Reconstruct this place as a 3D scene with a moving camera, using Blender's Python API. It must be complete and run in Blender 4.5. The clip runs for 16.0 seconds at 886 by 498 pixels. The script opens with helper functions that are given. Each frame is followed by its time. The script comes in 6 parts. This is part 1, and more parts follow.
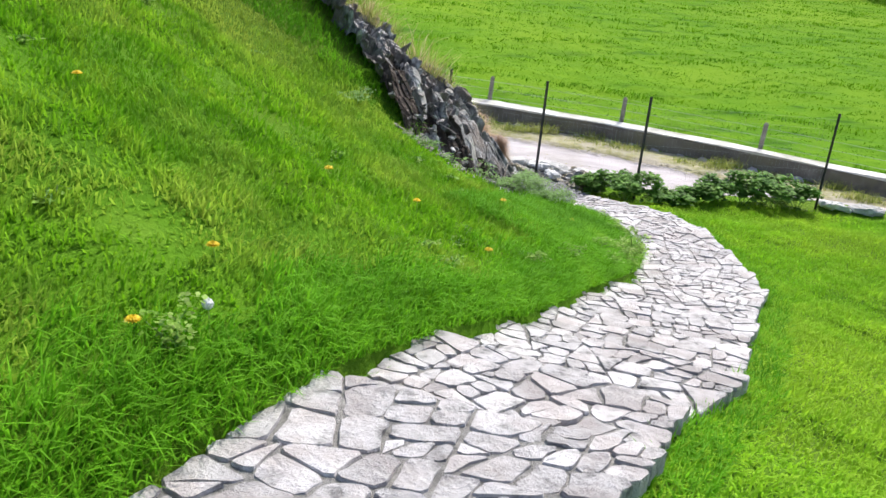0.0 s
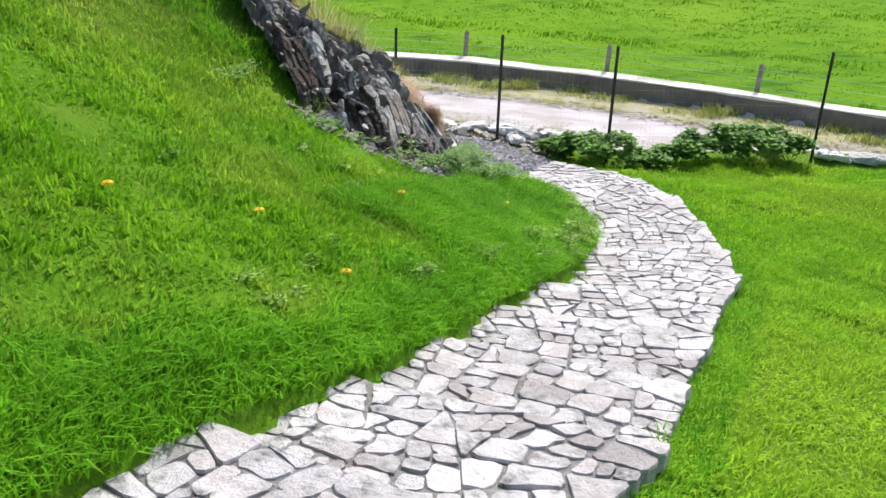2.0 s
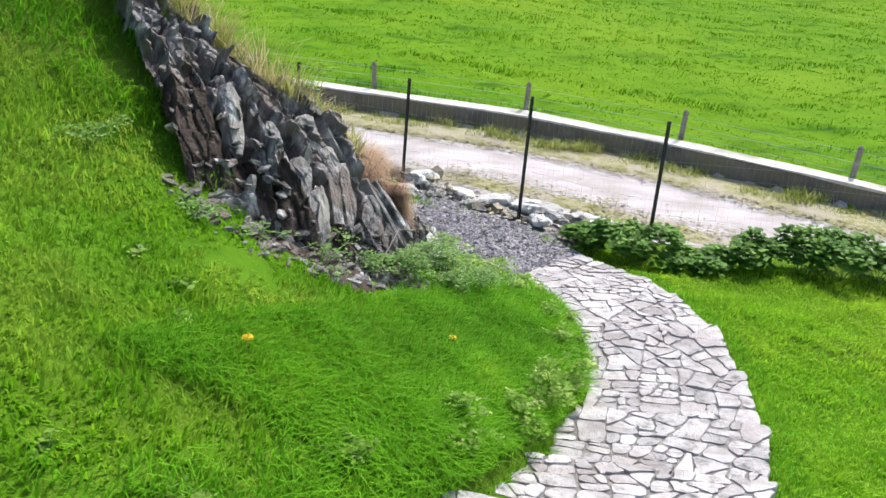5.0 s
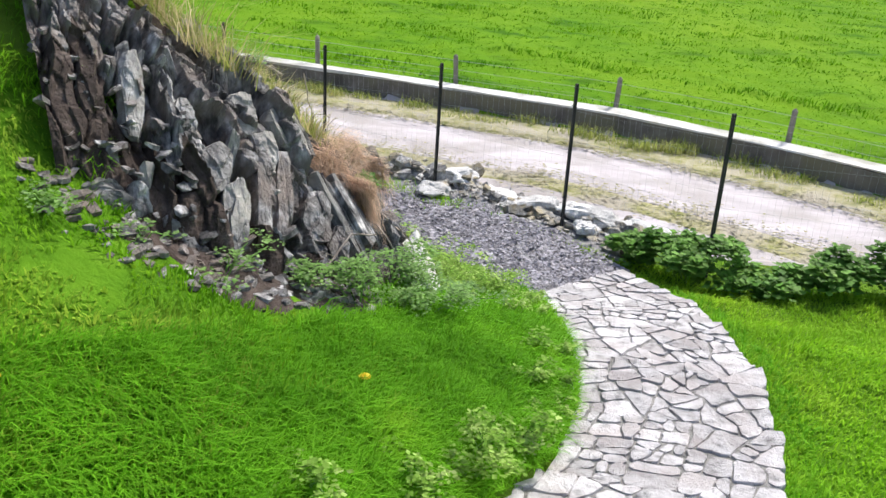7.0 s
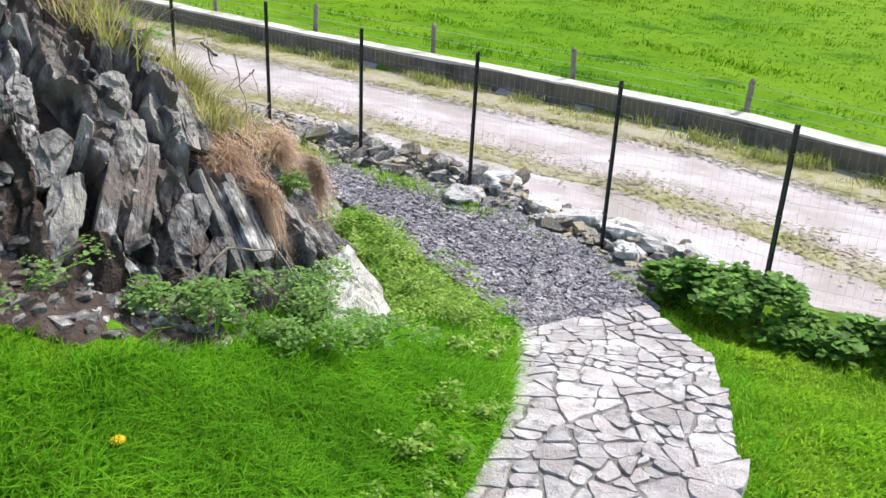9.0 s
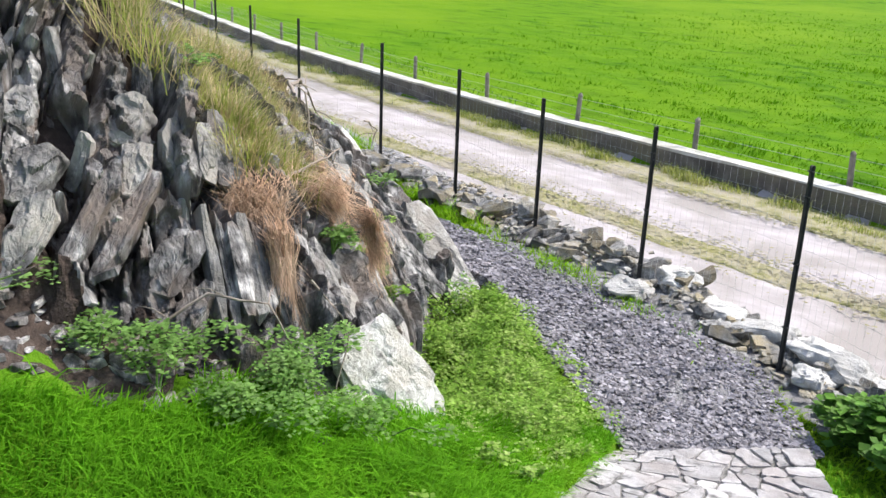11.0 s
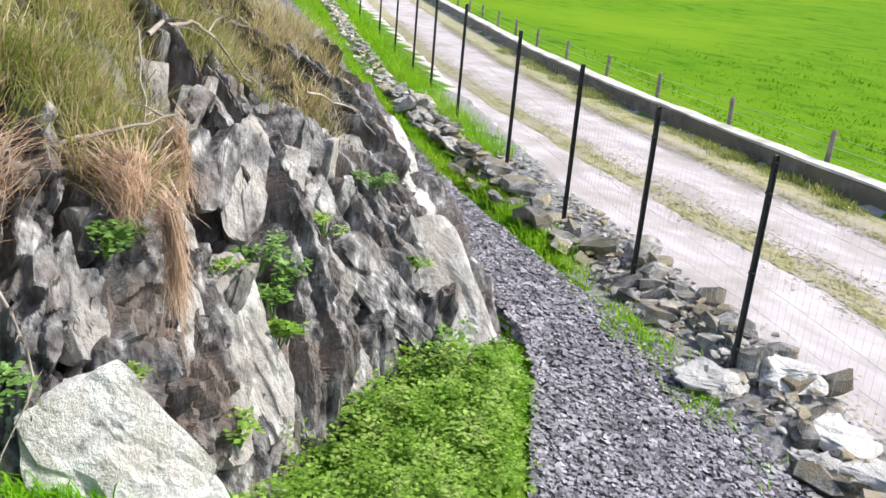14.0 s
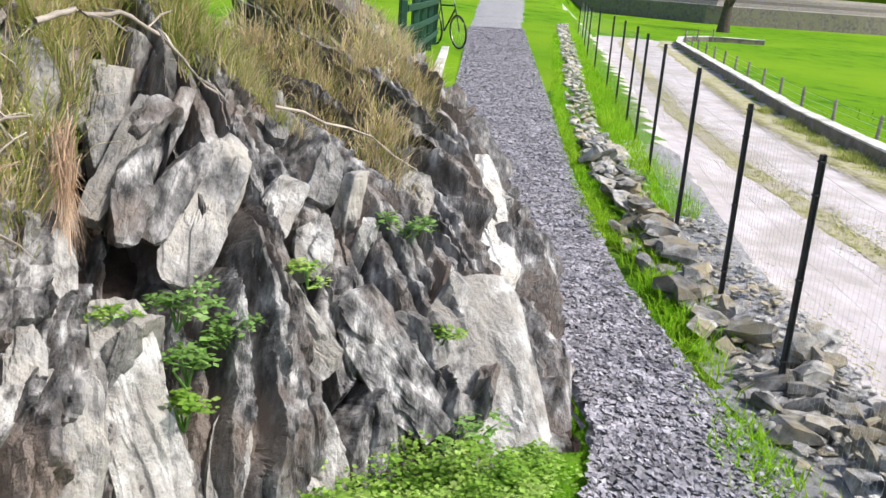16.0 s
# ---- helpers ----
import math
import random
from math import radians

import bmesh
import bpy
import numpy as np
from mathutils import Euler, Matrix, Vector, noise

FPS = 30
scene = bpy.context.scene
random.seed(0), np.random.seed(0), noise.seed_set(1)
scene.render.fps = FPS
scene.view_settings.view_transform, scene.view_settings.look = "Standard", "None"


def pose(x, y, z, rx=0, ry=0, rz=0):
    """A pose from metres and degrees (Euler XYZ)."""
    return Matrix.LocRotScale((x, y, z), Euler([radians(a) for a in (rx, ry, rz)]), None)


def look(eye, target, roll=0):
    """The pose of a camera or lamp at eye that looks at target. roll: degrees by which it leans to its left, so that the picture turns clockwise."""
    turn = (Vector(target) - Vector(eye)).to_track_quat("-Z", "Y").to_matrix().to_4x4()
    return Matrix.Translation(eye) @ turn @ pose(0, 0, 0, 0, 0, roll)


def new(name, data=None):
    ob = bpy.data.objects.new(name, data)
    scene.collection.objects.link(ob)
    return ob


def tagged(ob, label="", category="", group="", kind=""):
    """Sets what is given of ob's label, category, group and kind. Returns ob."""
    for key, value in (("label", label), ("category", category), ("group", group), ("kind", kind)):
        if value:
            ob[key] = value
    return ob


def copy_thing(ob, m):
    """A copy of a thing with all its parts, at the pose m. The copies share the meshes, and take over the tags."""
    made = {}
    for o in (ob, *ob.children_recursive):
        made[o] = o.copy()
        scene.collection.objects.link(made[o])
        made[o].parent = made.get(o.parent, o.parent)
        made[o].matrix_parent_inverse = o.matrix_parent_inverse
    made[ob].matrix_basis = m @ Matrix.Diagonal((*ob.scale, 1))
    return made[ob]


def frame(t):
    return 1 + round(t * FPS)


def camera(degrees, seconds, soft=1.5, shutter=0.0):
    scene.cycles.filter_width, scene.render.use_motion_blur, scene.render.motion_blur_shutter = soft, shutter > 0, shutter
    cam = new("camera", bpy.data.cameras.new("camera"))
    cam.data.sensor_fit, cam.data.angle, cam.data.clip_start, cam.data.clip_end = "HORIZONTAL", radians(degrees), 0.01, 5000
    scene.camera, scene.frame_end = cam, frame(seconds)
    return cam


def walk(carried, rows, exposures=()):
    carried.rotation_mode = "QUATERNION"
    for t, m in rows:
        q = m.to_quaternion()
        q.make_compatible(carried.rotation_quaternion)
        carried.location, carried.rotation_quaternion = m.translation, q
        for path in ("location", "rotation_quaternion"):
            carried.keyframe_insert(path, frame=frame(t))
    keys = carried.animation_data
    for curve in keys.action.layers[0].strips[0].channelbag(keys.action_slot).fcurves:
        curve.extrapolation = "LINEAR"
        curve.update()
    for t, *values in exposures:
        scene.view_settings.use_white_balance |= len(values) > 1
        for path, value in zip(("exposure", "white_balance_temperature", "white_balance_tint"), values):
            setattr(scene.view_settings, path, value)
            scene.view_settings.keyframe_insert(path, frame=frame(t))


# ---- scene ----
cam = camera(51.54, 16.0)
PATH = [
    (0, (-1.683, -10.136, 3.111), (-1.556, -8.289, 2.352), 5.60),
    (0.5, (-1.543, -9.800, 3.069), (-1.424, -7.972, 2.268), 2.93),
    (1, (-1.327, -9.633, 3.061), (-1.279, -7.816, 2.227), 4.70),
    (1.5, (-1.160, -9.341, 3.051), (-1.030, -7.482, 2.326), 4.25),
    (2, (-0.994, -9.137, 2.986), (-0.901, -7.328, 2.137), 1.97),
    (2.5, (-0.828, -8.925, 2.945), (-0.840, -7.052, 2.245), 3.71),
    (3, (-0.687, -8.624, 2.935), (-0.589, -6.722, 2.327), 6.00),
    (3.5, (-0.590, -8.341, 2.895), (-0.517, -6.471, 2.191), 6.13),
    (4, (-0.438, -8.094, 2.865), (-0.465, -6.237, 2.124), 6.15),
    (6.3, (0.135, -6.879, 2.605), (-0.063, -5.069, 1.778), 2.49),
    (6.5, (0.238, -6.811, 2.557), (-0.071, -4.993, 1.782), 4.21),
    (7, (0.420, -6.538, 2.524), (0.055, -4.740, 1.730), 3.40),
    (7.5, (0.619, -6.265, 2.471), (0.266, -4.450, 1.711), 2.80),
    (8, (0.866, -6.042, 2.393), (0.387, -4.253, 1.638), 3.17),
    (8.2, (0.943, -5.921, 2.392), (0.420, -4.176, 1.566), 3.42),
    (10.3, (1.516, -4.782, 2.145), (0.489, -3.242, 1.389), 3.25),
    (10.5, (1.572, -4.686, 2.094), (0.476, -3.144, 1.446), 5.22),
    (11, (1.673, -4.435, 2.064), (0.385, -3.050, 1.414), 2.15),
    (11.5, (1.698, -4.145, 1.975), (0.351, -2.803, 1.355), 2.90),
    (12, (1.728, -3.853, 1.872), (0.218, -2.658, 1.332), 5.73),
    (12.5, (1.731, -3.522, 1.891), (0.190, -2.393, 1.300), 5.94),
    (13, (1.643, -3.212, 1.823), (0.093, -2.159, 1.126), 3.93),
    (13.5, (1.607, -2.928, 1.773), (-0.050, -2.047, 1.079), 3.93),
    (14, (1.491, -2.618, 1.769), (-0.162, -1.696, 1.120), 5.05),
    (14.5, (1.309, -2.354, 1.726), (-0.369, -1.488, 1.066), 4.57),
    (15, (1.239, -2.102, 1.679), (-0.536, -1.501, 0.981), 3.69),
    (15.5, (1.163, -1.806, 1.609), (-0.641, -1.181, 1.014), 3.23),
    (16, (1.035, -1.538, 1.588), (-0.841, -1.148, 1.015), 4.18),
]
walk(cam, [(t, look(eye, target, roll)) for t, eye, target, roll in PATH])

# ---------- light ----------
world = bpy.data.worlds.new("overcast_sky")
scene.world = world
world.use_nodes = True
wn = world.node_tree
sky = wn.nodes.new("ShaderNodeTexSky")
sky.sky_type, sky.sun_disc = 'NISHITA', False
sky.sun_elevation, sky.sun_rotation = radians(50), radians(27)
sky.air_density, sky.dust_density, sky.ozone_density = 1.0, 3.0, 1.0
wn.links.new(sky.outputs[0], wn.nodes["Background"].inputs[0])
wn.nodes["Background"].inputs[1].default_value = 0.115
sun = new("sun", bpy.data.lights.new("sun", 'SUN'))
sun.data.energy, sun.data.angle, sun.data.color = 2.55, radians(6), (1.0, 0.96, 0.9)
# a veiled sun beyond the pasture
sun.matrix_world = look((11, 22, 30), (0, 0, 0))
scene.view_settings.exposure = 0.95


# ---------- materials ----------
def ramp(nt, stops):
    r = nt.nodes.new("ShaderNodeValToRGB")
    while len(r.color_ramp.elements) < len(stops):
        r.color_ramp.elements.new(0.5)
    for e, (p, c) in zip(r.color_ramp.elements, stops):
        e.position, e.color = p, (*c, 1)
    return r


def tex(nt, kind, scale, detail=6, rough=0.6, vec=None, stretch=None):
    n = nt.nodes.new(kind)
    n.inputs["Scale"].default_value = scale
    if kind == "ShaderNodeTexNoise":
        n.inputs["Detail"].default_value, n.inputs["Roughness"].default_value = detail, rough
    g = nt.nodes.new("ShaderNodeNewGeometry")
    v = g.outputs["Position"]
    if stretch:
        m = nt.nodes.new("ShaderNodeMapping")
        m.inputs["Rotation"].default_value = [radians(a) for a in stretch[0]]
        m.inputs["Scale"].default_value = stretch[1]
        nt.links.new(v, m.inputs[0])
        v = m.outputs[0]
    nt.links.new(v, n.inputs["Vector"])
    return n


def mix(nt, fac, a, b, mode='MIX'):
    m = nt.nodes.new("ShaderNodeMix")
    m.data_type, m.blend_type = 'RGBA', mode
    for sock, val in ((m.inputs[0], fac), (m.inputs[6], a), (m.inputs[7], b)):
        if hasattr(val, "links"):
            nt.links.new(val, sock)
        else:
            sock.default_value = val if isinstance(val, (int, float)) else (*val, 1)
    return m.outputs[2]


def surface(name, stops, scale, rough=0.9, bump=0.3, fine=8.0, stains=None, stain_scale=0.7, stretch=None,
            per="object", vary=0.25, dist=0.02, metal=0.0, thin=0.0, spec=0.3):
    """A rough natural surface: a colour ramp over noise, stains at a larger size, variation from piece to piece and fine relief."""
    m = bpy.data.materials.new(name)
    m.use_nodes = True
    nt = m.node_tree
    bsdf = nt.nodes["Principled BSDF"]
    n1 = tex(nt, "ShaderNodeTexNoise", scale, stretch=stretch)
    r = ramp(nt, stops)
    nt.links.new(n1.outputs[0], r.inputs[0])
    col = r.outputs[0]
    if stains:
        n2 = tex(nt, "ShaderNodeTexNoise", stain_scale, 4)
        r2 = ramp(nt, [(0.45, (0, 0, 0)), (0.62, (1, 1, 1))])
        nt.links.new(n2.outputs[0], r2.inputs[0])
        col = mix(nt, r2.outputs[0], col, stains)
    if vary:
        if per == "object":
            info = nt.nodes.new("ShaderNodeObjectInfo")
            rnd = info.outputs["Random"]
        else:
            info = nt.nodes.new("ShaderNodeNewGeometry")
            rnd = info.outputs["Random Per Island"]
        r3 = ramp(nt, [(0.0, (1 - vary,) * 3), (1.0, (1 + vary * 0.6,) * 3)])
        nt.links.new(rnd, r3.inputs[0])
        col = mix(nt, 1.0, col, r3.outputs[0], 'MULTIPLY')
    nt.links.new(col, bsdf.inputs["Base Color"])
    bsdf.inputs["Roughness"].default_value = rough
    bsdf.inputs["Metallic"].default_value = metal
    bsdf.inputs["Specular IOR Level"].default_value = spec
    if bump:
        n4 = tex(nt, "ShaderNodeTexNoise", scale * fine, 5, 0.7, stretch=stretch)
        b = nt.nodes.new("ShaderNodeBump")
        b.inputs["Strength"].default_value, b.inputs["Distance"].default_value = bump, dist
        nt.links.new(n4.outputs[0], b.inputs["Height"])
        nt.links.new(b.outputs[0], bsdf.inputs["Normal"])
    if thin:
        t = nt.nodes.new("ShaderNodeBsdfTranslucent")
        nt.links.new(col, t.inputs[0])
        s = nt.nodes.new("ShaderNodeMixShader")
        s.inputs[0].default_value = thin
        nt.links.new(bsdf.outputs[0], s.inputs[1])
        nt.links.new(t.outputs[0], s.inputs[2])
        nt.links.new(s.outputs[0], nt.nodes["Material Output"].inputs[0])
    return m


M_TURF = surface("turf", [(0.3, (0.06, 0.16, 0.007)), (0.55, (0.105, 0.245, 0.012)), (0.75, (0.155, 0.30, 0.024))], 3.0, bump=0.8, fine=14,
                 stains=(0.12, 0.21, 0.02), stain_scale=0.5, vary=0, dist=0.04, spec=0.05)
M_FIELD = surface("pasture", [(0.33, (0.036, 0.113, 0.003)), (0.43, (0.086, 0.205, 0.005)), (0.7, (0.128, 0.255, 0.007))], 1.1, bump=0.5, fine=6,
                  stains=(0.148, 0.268, 0.010), stain_scale=0.08, vary=0, dist=0.06, spec=0.05, stretch=((0, 0, -12), (0.55, 1.5, 1)))
M_BLADE = surface("grass_blade", [(0.32, (0.10, 0.27, 0.010)), (0.5, (0.18, 0.41, 0.014)), (0.68, (0.30, 0.48, 0.035))], 3.2, rough=0.75, bump=0,
                  stains=(0.37, 0.48, 0.07), stain_scale=0.6, per="island", vary=0.24, thin=0.5, spec=0.1)
M_LUSH = surface("lush_grass", [(0.3, (0.115, 0.33, 0.012)), (0.6, (0.19, 0.465, 0.02)), (0.8, (0.29, 0.53, 0.03))], 1.6, rough=0.7, bump=0,
                 per="island", vary=0.3, thin=0.5, spec=0.1)
# lime hue, lightened to carry the sun on the flatter lawn
M_LIME = surface("sunlit_lime_blade", [(0.3, (0.17, 0.385, 0.013)), (0.5, (0.27, 0.545, 0.022)), (0.7, (0.38, 0.61, 0.048))], 2.6, rough=0.75, bump=0,
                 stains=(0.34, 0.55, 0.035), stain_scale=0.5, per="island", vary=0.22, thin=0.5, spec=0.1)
M_DRY = surface("dry_grass", [(0.32, (0.46, 0.37, 0.18)), (0.5, (0.66, 0.55, 0.34)), (0.68, (0.76, 0.66, 0.46))], 4.5, rough=0.8, bump=0,
                per="island", vary=0.35, thin=0.45, spec=0.1)
M_SEDGE = surface("sedge_blade", [(0.32, (0.20, 0.26, 0.055)), (0.5, (0.37, 0.42, 0.11)), (0.68, (0.56, 0.54, 0.24))], 4.0, rough=0.8, bump=0,
                  per="island", vary=0.35, thin=0.5, spec=0.1)
M_TUFT = surface("pasture_blade", [(0.33, (0.065, 0.20, 0.005)), (0.5, (0.12, 0.295, 0.008)), (0.7, (0.19, 0.37, 0.013))], 0.9, rough=0.8, bump=0,
                 per="island", vary=0.2, thin=0.5, spec=0.05)
M_RUST = surface("dead_grass", [(0.3, (0.44, 0.29, 0.19)), (0.55, (0.68, 0.50, 0.37)), (0.8, (0.80, 0.66, 0.52))], 9, rough=0.85, bump=0,
                 per="island", vary=0.5, thin=0.4, spec=0.1)
M_WEED = surface("weed_leaf", [(0.36, (0.15, 0.30, 0.035)), (0.52, (0.31, 0.50, 0.085)), (0.68, (0.54, 0.66, 0.24))], 9, rough=0.7, bump=0,
                 per="island", vary=0.4, thin=0.5, spec=0.15)
M_NETTLE = surface("herb_leaf", [(0.3, (0.14, 0.29, 0.05)), (0.6, (0.26, 0.44, 0.12)), (0.8, (0.42, 0.55, 0.26))], 6, rough=0.6, bump=0,
                   per="island", vary=0.45, thin=0.45)
M_LEAF = surface("bush_leaf", [(0.3, (0.07, 0.19, 0.025)), (0.6, (0.16, 0.33, 0.05)), (0.8, (0.34, 0.48, 0.14))], 5, rough=0.6, bump=0,
                 per="island", vary=0.5, thin=0.3, spec=0.15)
M_PAVE = surface("paving_slate", [(0.31, (0.17, 0.165, 0.165)), (0.40, (0.38, 0.37, 0.37)), (0.48, (0.54, 0.522, 0.53)), (0.66, (0.65, 0.632, 0.64)), (0.76, (0.46, 0.42, 0.41))], 13,
                 rough=0.75, bump=0.9, fine=4, stains=(0.44, 0.405, 0.40), stain_scale=4.5, vary=0.26)
M_MORTAR = surface("mortar", [(0.35, (0.20, 0.195, 0.185)), (0.7, (0.40, 0.39, 0.37))], 26, bump=0.8, vary=0)
M_ROCK = surface("slate_rock", [(0.36, (0.026, 0.025, 0.026)), (0.44, (0.09, 0.087, 0.088)), (0.53, (0.23, 0.223, 0.222)), (0.60, (0.42, 0.408, 0.402)), (0.67, (0.66, 0.643, 0.635))], 10.0,
                 rough=0.5, bump=1.0, fine=3, stains=(0.19, 0.153, 0.13), stain_scale=3.6, stretch=((8, -6, 20), (1.5, 1.8, 0.75)), vary=0.2, spec=0.5, dist=0.016)
M_PALE = surface("pale_rock", [(0.31, (0.07, 0.068, 0.066)), (0.40, (0.23, 0.224, 0.217)), (0.48, (0.43, 0.42, 0.408)), (0.58, (0.56, 0.55, 0.535)), (0.70, (0.71, 0.698, 0.68))], 14.0, rough=0.75, bump=1.0, fine=3,
                 stains=(0.36, 0.338, 0.31), stain_scale=6.0, stretch=((12, 8, 20), (1.0, 1.1, 0.95)), vary=0.2, dist=0.016)
M_QUARTZ = surface("white_rock", [(0.30, (0.14, 0.135, 0.13)), (0.39, (0.44, 0.43, 0.418)), (0.48, (0.68, 0.67, 0.655)), (0.75, (0.77, 0.76, 0.74))], 16.0, rough=0.75, bump=1.0, fine=3,
                   stains=(0.52, 0.495, 0.45), stain_scale=9.0, vary=0.08, dist=0.016)
M_SLAB = surface("slate_slab", [(0.33, (0.045, 0.044, 0.045)), (0.42, (0.13, 0.127, 0.126)), (0.52, (0.25, 0.244, 0.24)), (0.62, (0.37, 0.362, 0.355)), (0.72, (0.60, 0.588, 0.575))], 12.0, rough=0.6, bump=1.0, fine=3,
                 stains=(0.38, 0.358, 0.325), stain_scale=5.2, stretch=((12, 8, 20), (1.0, 1.2, 0.95)), vary=0.35, spec=0.4, dist=0.016)
M_RUBBLE = surface("rubble_stone", [(0.34, (0.10, 0.099, 0.098)), (0.48, (0.27, 0.266, 0.26)), (0.62, (0.50, 0.49, 0.475))], 14, rough=0.8, bump=0.8,
                   stains=(0.36, 0.31, 0.21), stain_scale=5, vary=0.5)
M_WHITE = surface("bleached_slab", [(0.3, (0.42, 0.41, 0.395)), (0.5, (0.62, 0.61, 0.59)), (0.8, (0.76, 0.75, 0.73))], 7, rough=0.8, bump=0.8, vary=0.3)
M_SOIL = surface("dark_soil", [(0.3, (0.03, 0.022, 0.018)), (0.55, (0.075, 0.055, 0.046)), (0.75, (0.15, 0.12, 0.105))], 14, bump=1.0, fine=3, vary=0)
M_GRAVEL = surface("slate_gravel", [(0.34, (0.09, 0.09, 0.097)), (0.5, (0.24, 0.24, 0.25)), (0.63, (0.44, 0.44, 0.46)), (0.72, (0.60, 0.60, 0.61))], 26,
                   rough=0.8, bump=1.0, fine=2, stains=(0.29, 0.285, 0.29), stain_scale=0.8, vary=0, dist=0.02)
M_CHIP = surface("slate_chip", [(0.3, (0.172, 0.164, 0.184)), (0.7, (0.425, 0.408, 0.445))], 10, rough=0.6, bump=0, per="island", vary=0.6)
M_LANE = surface("lane_gravel", [(0.3, (0.385, 0.352, 0.36)), (0.5, (0.475, 0.44, 0.452)), (0.7, (0.575, 0.54, 0.553))], 4, bump=0.45, fine=14,
                 stains=(0.36, 0.33, 0.315), stain_scale=0.9, vary=0, stretch=((0, 0, -14), (0.35, 1.2, 1)))
M_MOSS = surface("moss_verge", [(0.35, (0.20, 0.215, 0.065)), (0.47, (0.30, 0.29, 0.13)), (0.6, (0.40, 0.365, 0.25)), (0.72, (0.25, 0.26, 0.08))], 6, bump=0.6, fine=8,
                 stains=(0.38, 0.345, 0.27), stain_scale=1.6, vary=0)
M_WALL = surface("weathered_concrete", [(0.3, (0.09, 0.082, 0.075)), (0.55, (0.17, 0.155, 0.14)), (0.75, (0.27, 0.25, 0.23))], 3.5, bump=0.6,
                 stains=(0.18, 0.17, 0.12), stain_scale=1.2, vary=0.1)
M_COPING = surface("pale_coping", [(0.3, (0.48, 0.47, 0.445)), (0.6, (0.68, 0.67, 0.64))], 5, bump=0.4, stains=(0.36, 0.35, 0.30), stain_scale=1.5, vary=0.12)
M_POST = surface("black_metal", [(0.3, (0.018, 0.019, 0.02)), (0.7, (0.045, 0.045, 0.045))], 12, rough=0.55, bump=0.2, vary=0.2, spec=0.5)
M_WIRE = surface("galvanised_wire", [(0.3, (0.45, 0.47, 0.46)), (0.7, (0.6, 0.62, 0.61))], 20, rough=0.6, bump=0, vary=0.1)
M_TIMBER = surface("grey_timber", [(0.3, (0.14, 0.125, 0.105)), (0.7, (0.30, 0.275, 0.24))], 9, bump=0.4, vary=0.2)
M_GREEN = surface("green_paint", [(0.3, (0.008, 0.04, 0.022)), (0.7, (0.016, 0.075, 0.042))], 8, rough=0.45, bump=0.15, vary=0.15)
M_TWIG = surface("bare_twig", [(0.3, (0.26, 0.21, 0.17)), (0.7, (0.52, 0.46, 0.40))], 12, bump=0.3, vary=0.3)
M_BARK = surface("dark_bark", [(0.3, (0.05, 0.04, 0.032)), (0.7, (0.13, 0.105, 0.085))], 9, bump=0.7, vary=0.15)
# brown earth, deepened so the colour also holds the hedge's shade
M_BANK = surface("shaded_brown_bank", [(0.3, (0.05, 0.036, 0.028)), (0.55, (0.10, 0.073, 0.06)), (0.75, (0.17, 0.13, 0.11))], 1.2, bump=0.8, vary=0)
M_OLIVE = surface("hedge_leaf", [(0.3, (0.12, 0.135, 0.035)), (0.6, (0.28, 0.29, 0.10)), (0.8, (0.42, 0.40, 0.19))], 2, bump=0, per="island", vary=0.5, thin=0.2)
M_YELLOW = surface("yellow_petal", [(0.3, (0.75, 0.52, 0.01)), (0.7, (0.85, 0.68, 0.03))], 20, rough=0.6, bump=0, vary=0.1, thin=0.2)
M_FLUFF = surface("white_petal", [(0.3, (0.65, 0.66, 0.62)), (0.7, (0.8, 0.8, 0.78))], 20, rough=0.8, bump=0, vary=0.1)
M_TYRE = surface("black_rubber", [(0.3, (0.012, 0.012, 0.012)), (0.7, (0.03, 0.03, 0.03))], 20, rough=0.7, bump=0.1, vary=0)
M_CHROME = surface("bright_steel", [(0.3, (0.55, 0.55, 0.56)), (0.7, (0.7, 0.7, 0.71))], 20, rough=0.3, bump=0, vary=0, metal=0.9)


# ---------- small builders ----------
def mesh_of(name, verts, faces, mats, smooth=False):
    """A mesh from arrays of corners and of triangles or quads."""
    me = bpy.data.meshes.new(name)
    v = np.asarray(verts, dtype=np.float32).reshape(-1, 3)
    f = np.asarray(faces, dtype=np.int32)
    me.vertices.add(len(v))
    me.vertices.foreach_set("co", v.ravel())
    me.loops.add(f.size)
    me.loops.foreach_set("vertex_index", f.ravel())
    me.polygons.add(len(f))
    me.polygons.foreach_set("loop_start", np.arange(0, f.size, f.shape[1], dtype=np.int32))
    me.polygons.foreach_set("loop_total", np.full(len(f), f.shape[1], dtype=np.int32))
    me.polygons.foreach_set("use_smooth", np.full(len(f), smooth))
    for m in (mats if isinstance(mats, (list, tuple)) else [mats]):
        me.materials.append(m)
    me.update(calc_edges=True)
    return me


def part(name, me, parent=None, label="", at=None):
    ob = new(name, me)
    if parent is not None:
        ob.parent = parent
    if at is not None:
        ob.matrix_basis = at
    return tagged(ob, label)


def from_bm(name, bm, m, smooth=False):
    me = bpy.data.meshes.new(name)
    for f in bm.faces:
        f.smooth = smooth
    bm.to_mesh(me)
    bm.free()
    me.materials.append(m)
    return me


def box(bm, size, at=(0, 0, 0), bevel=0.0):
    r = bmesh.ops.create_cube(bm, size=1.0, matrix=Matrix.Translation(at) @ Matrix.Diagonal((*size, 1)))
    if bevel:
        es = list({e for v in r["verts"] for e in v.link_edges})
        bmesh.ops.bevel(bm, geom=es, offset=bevel, segments=1, affect='EDGES')


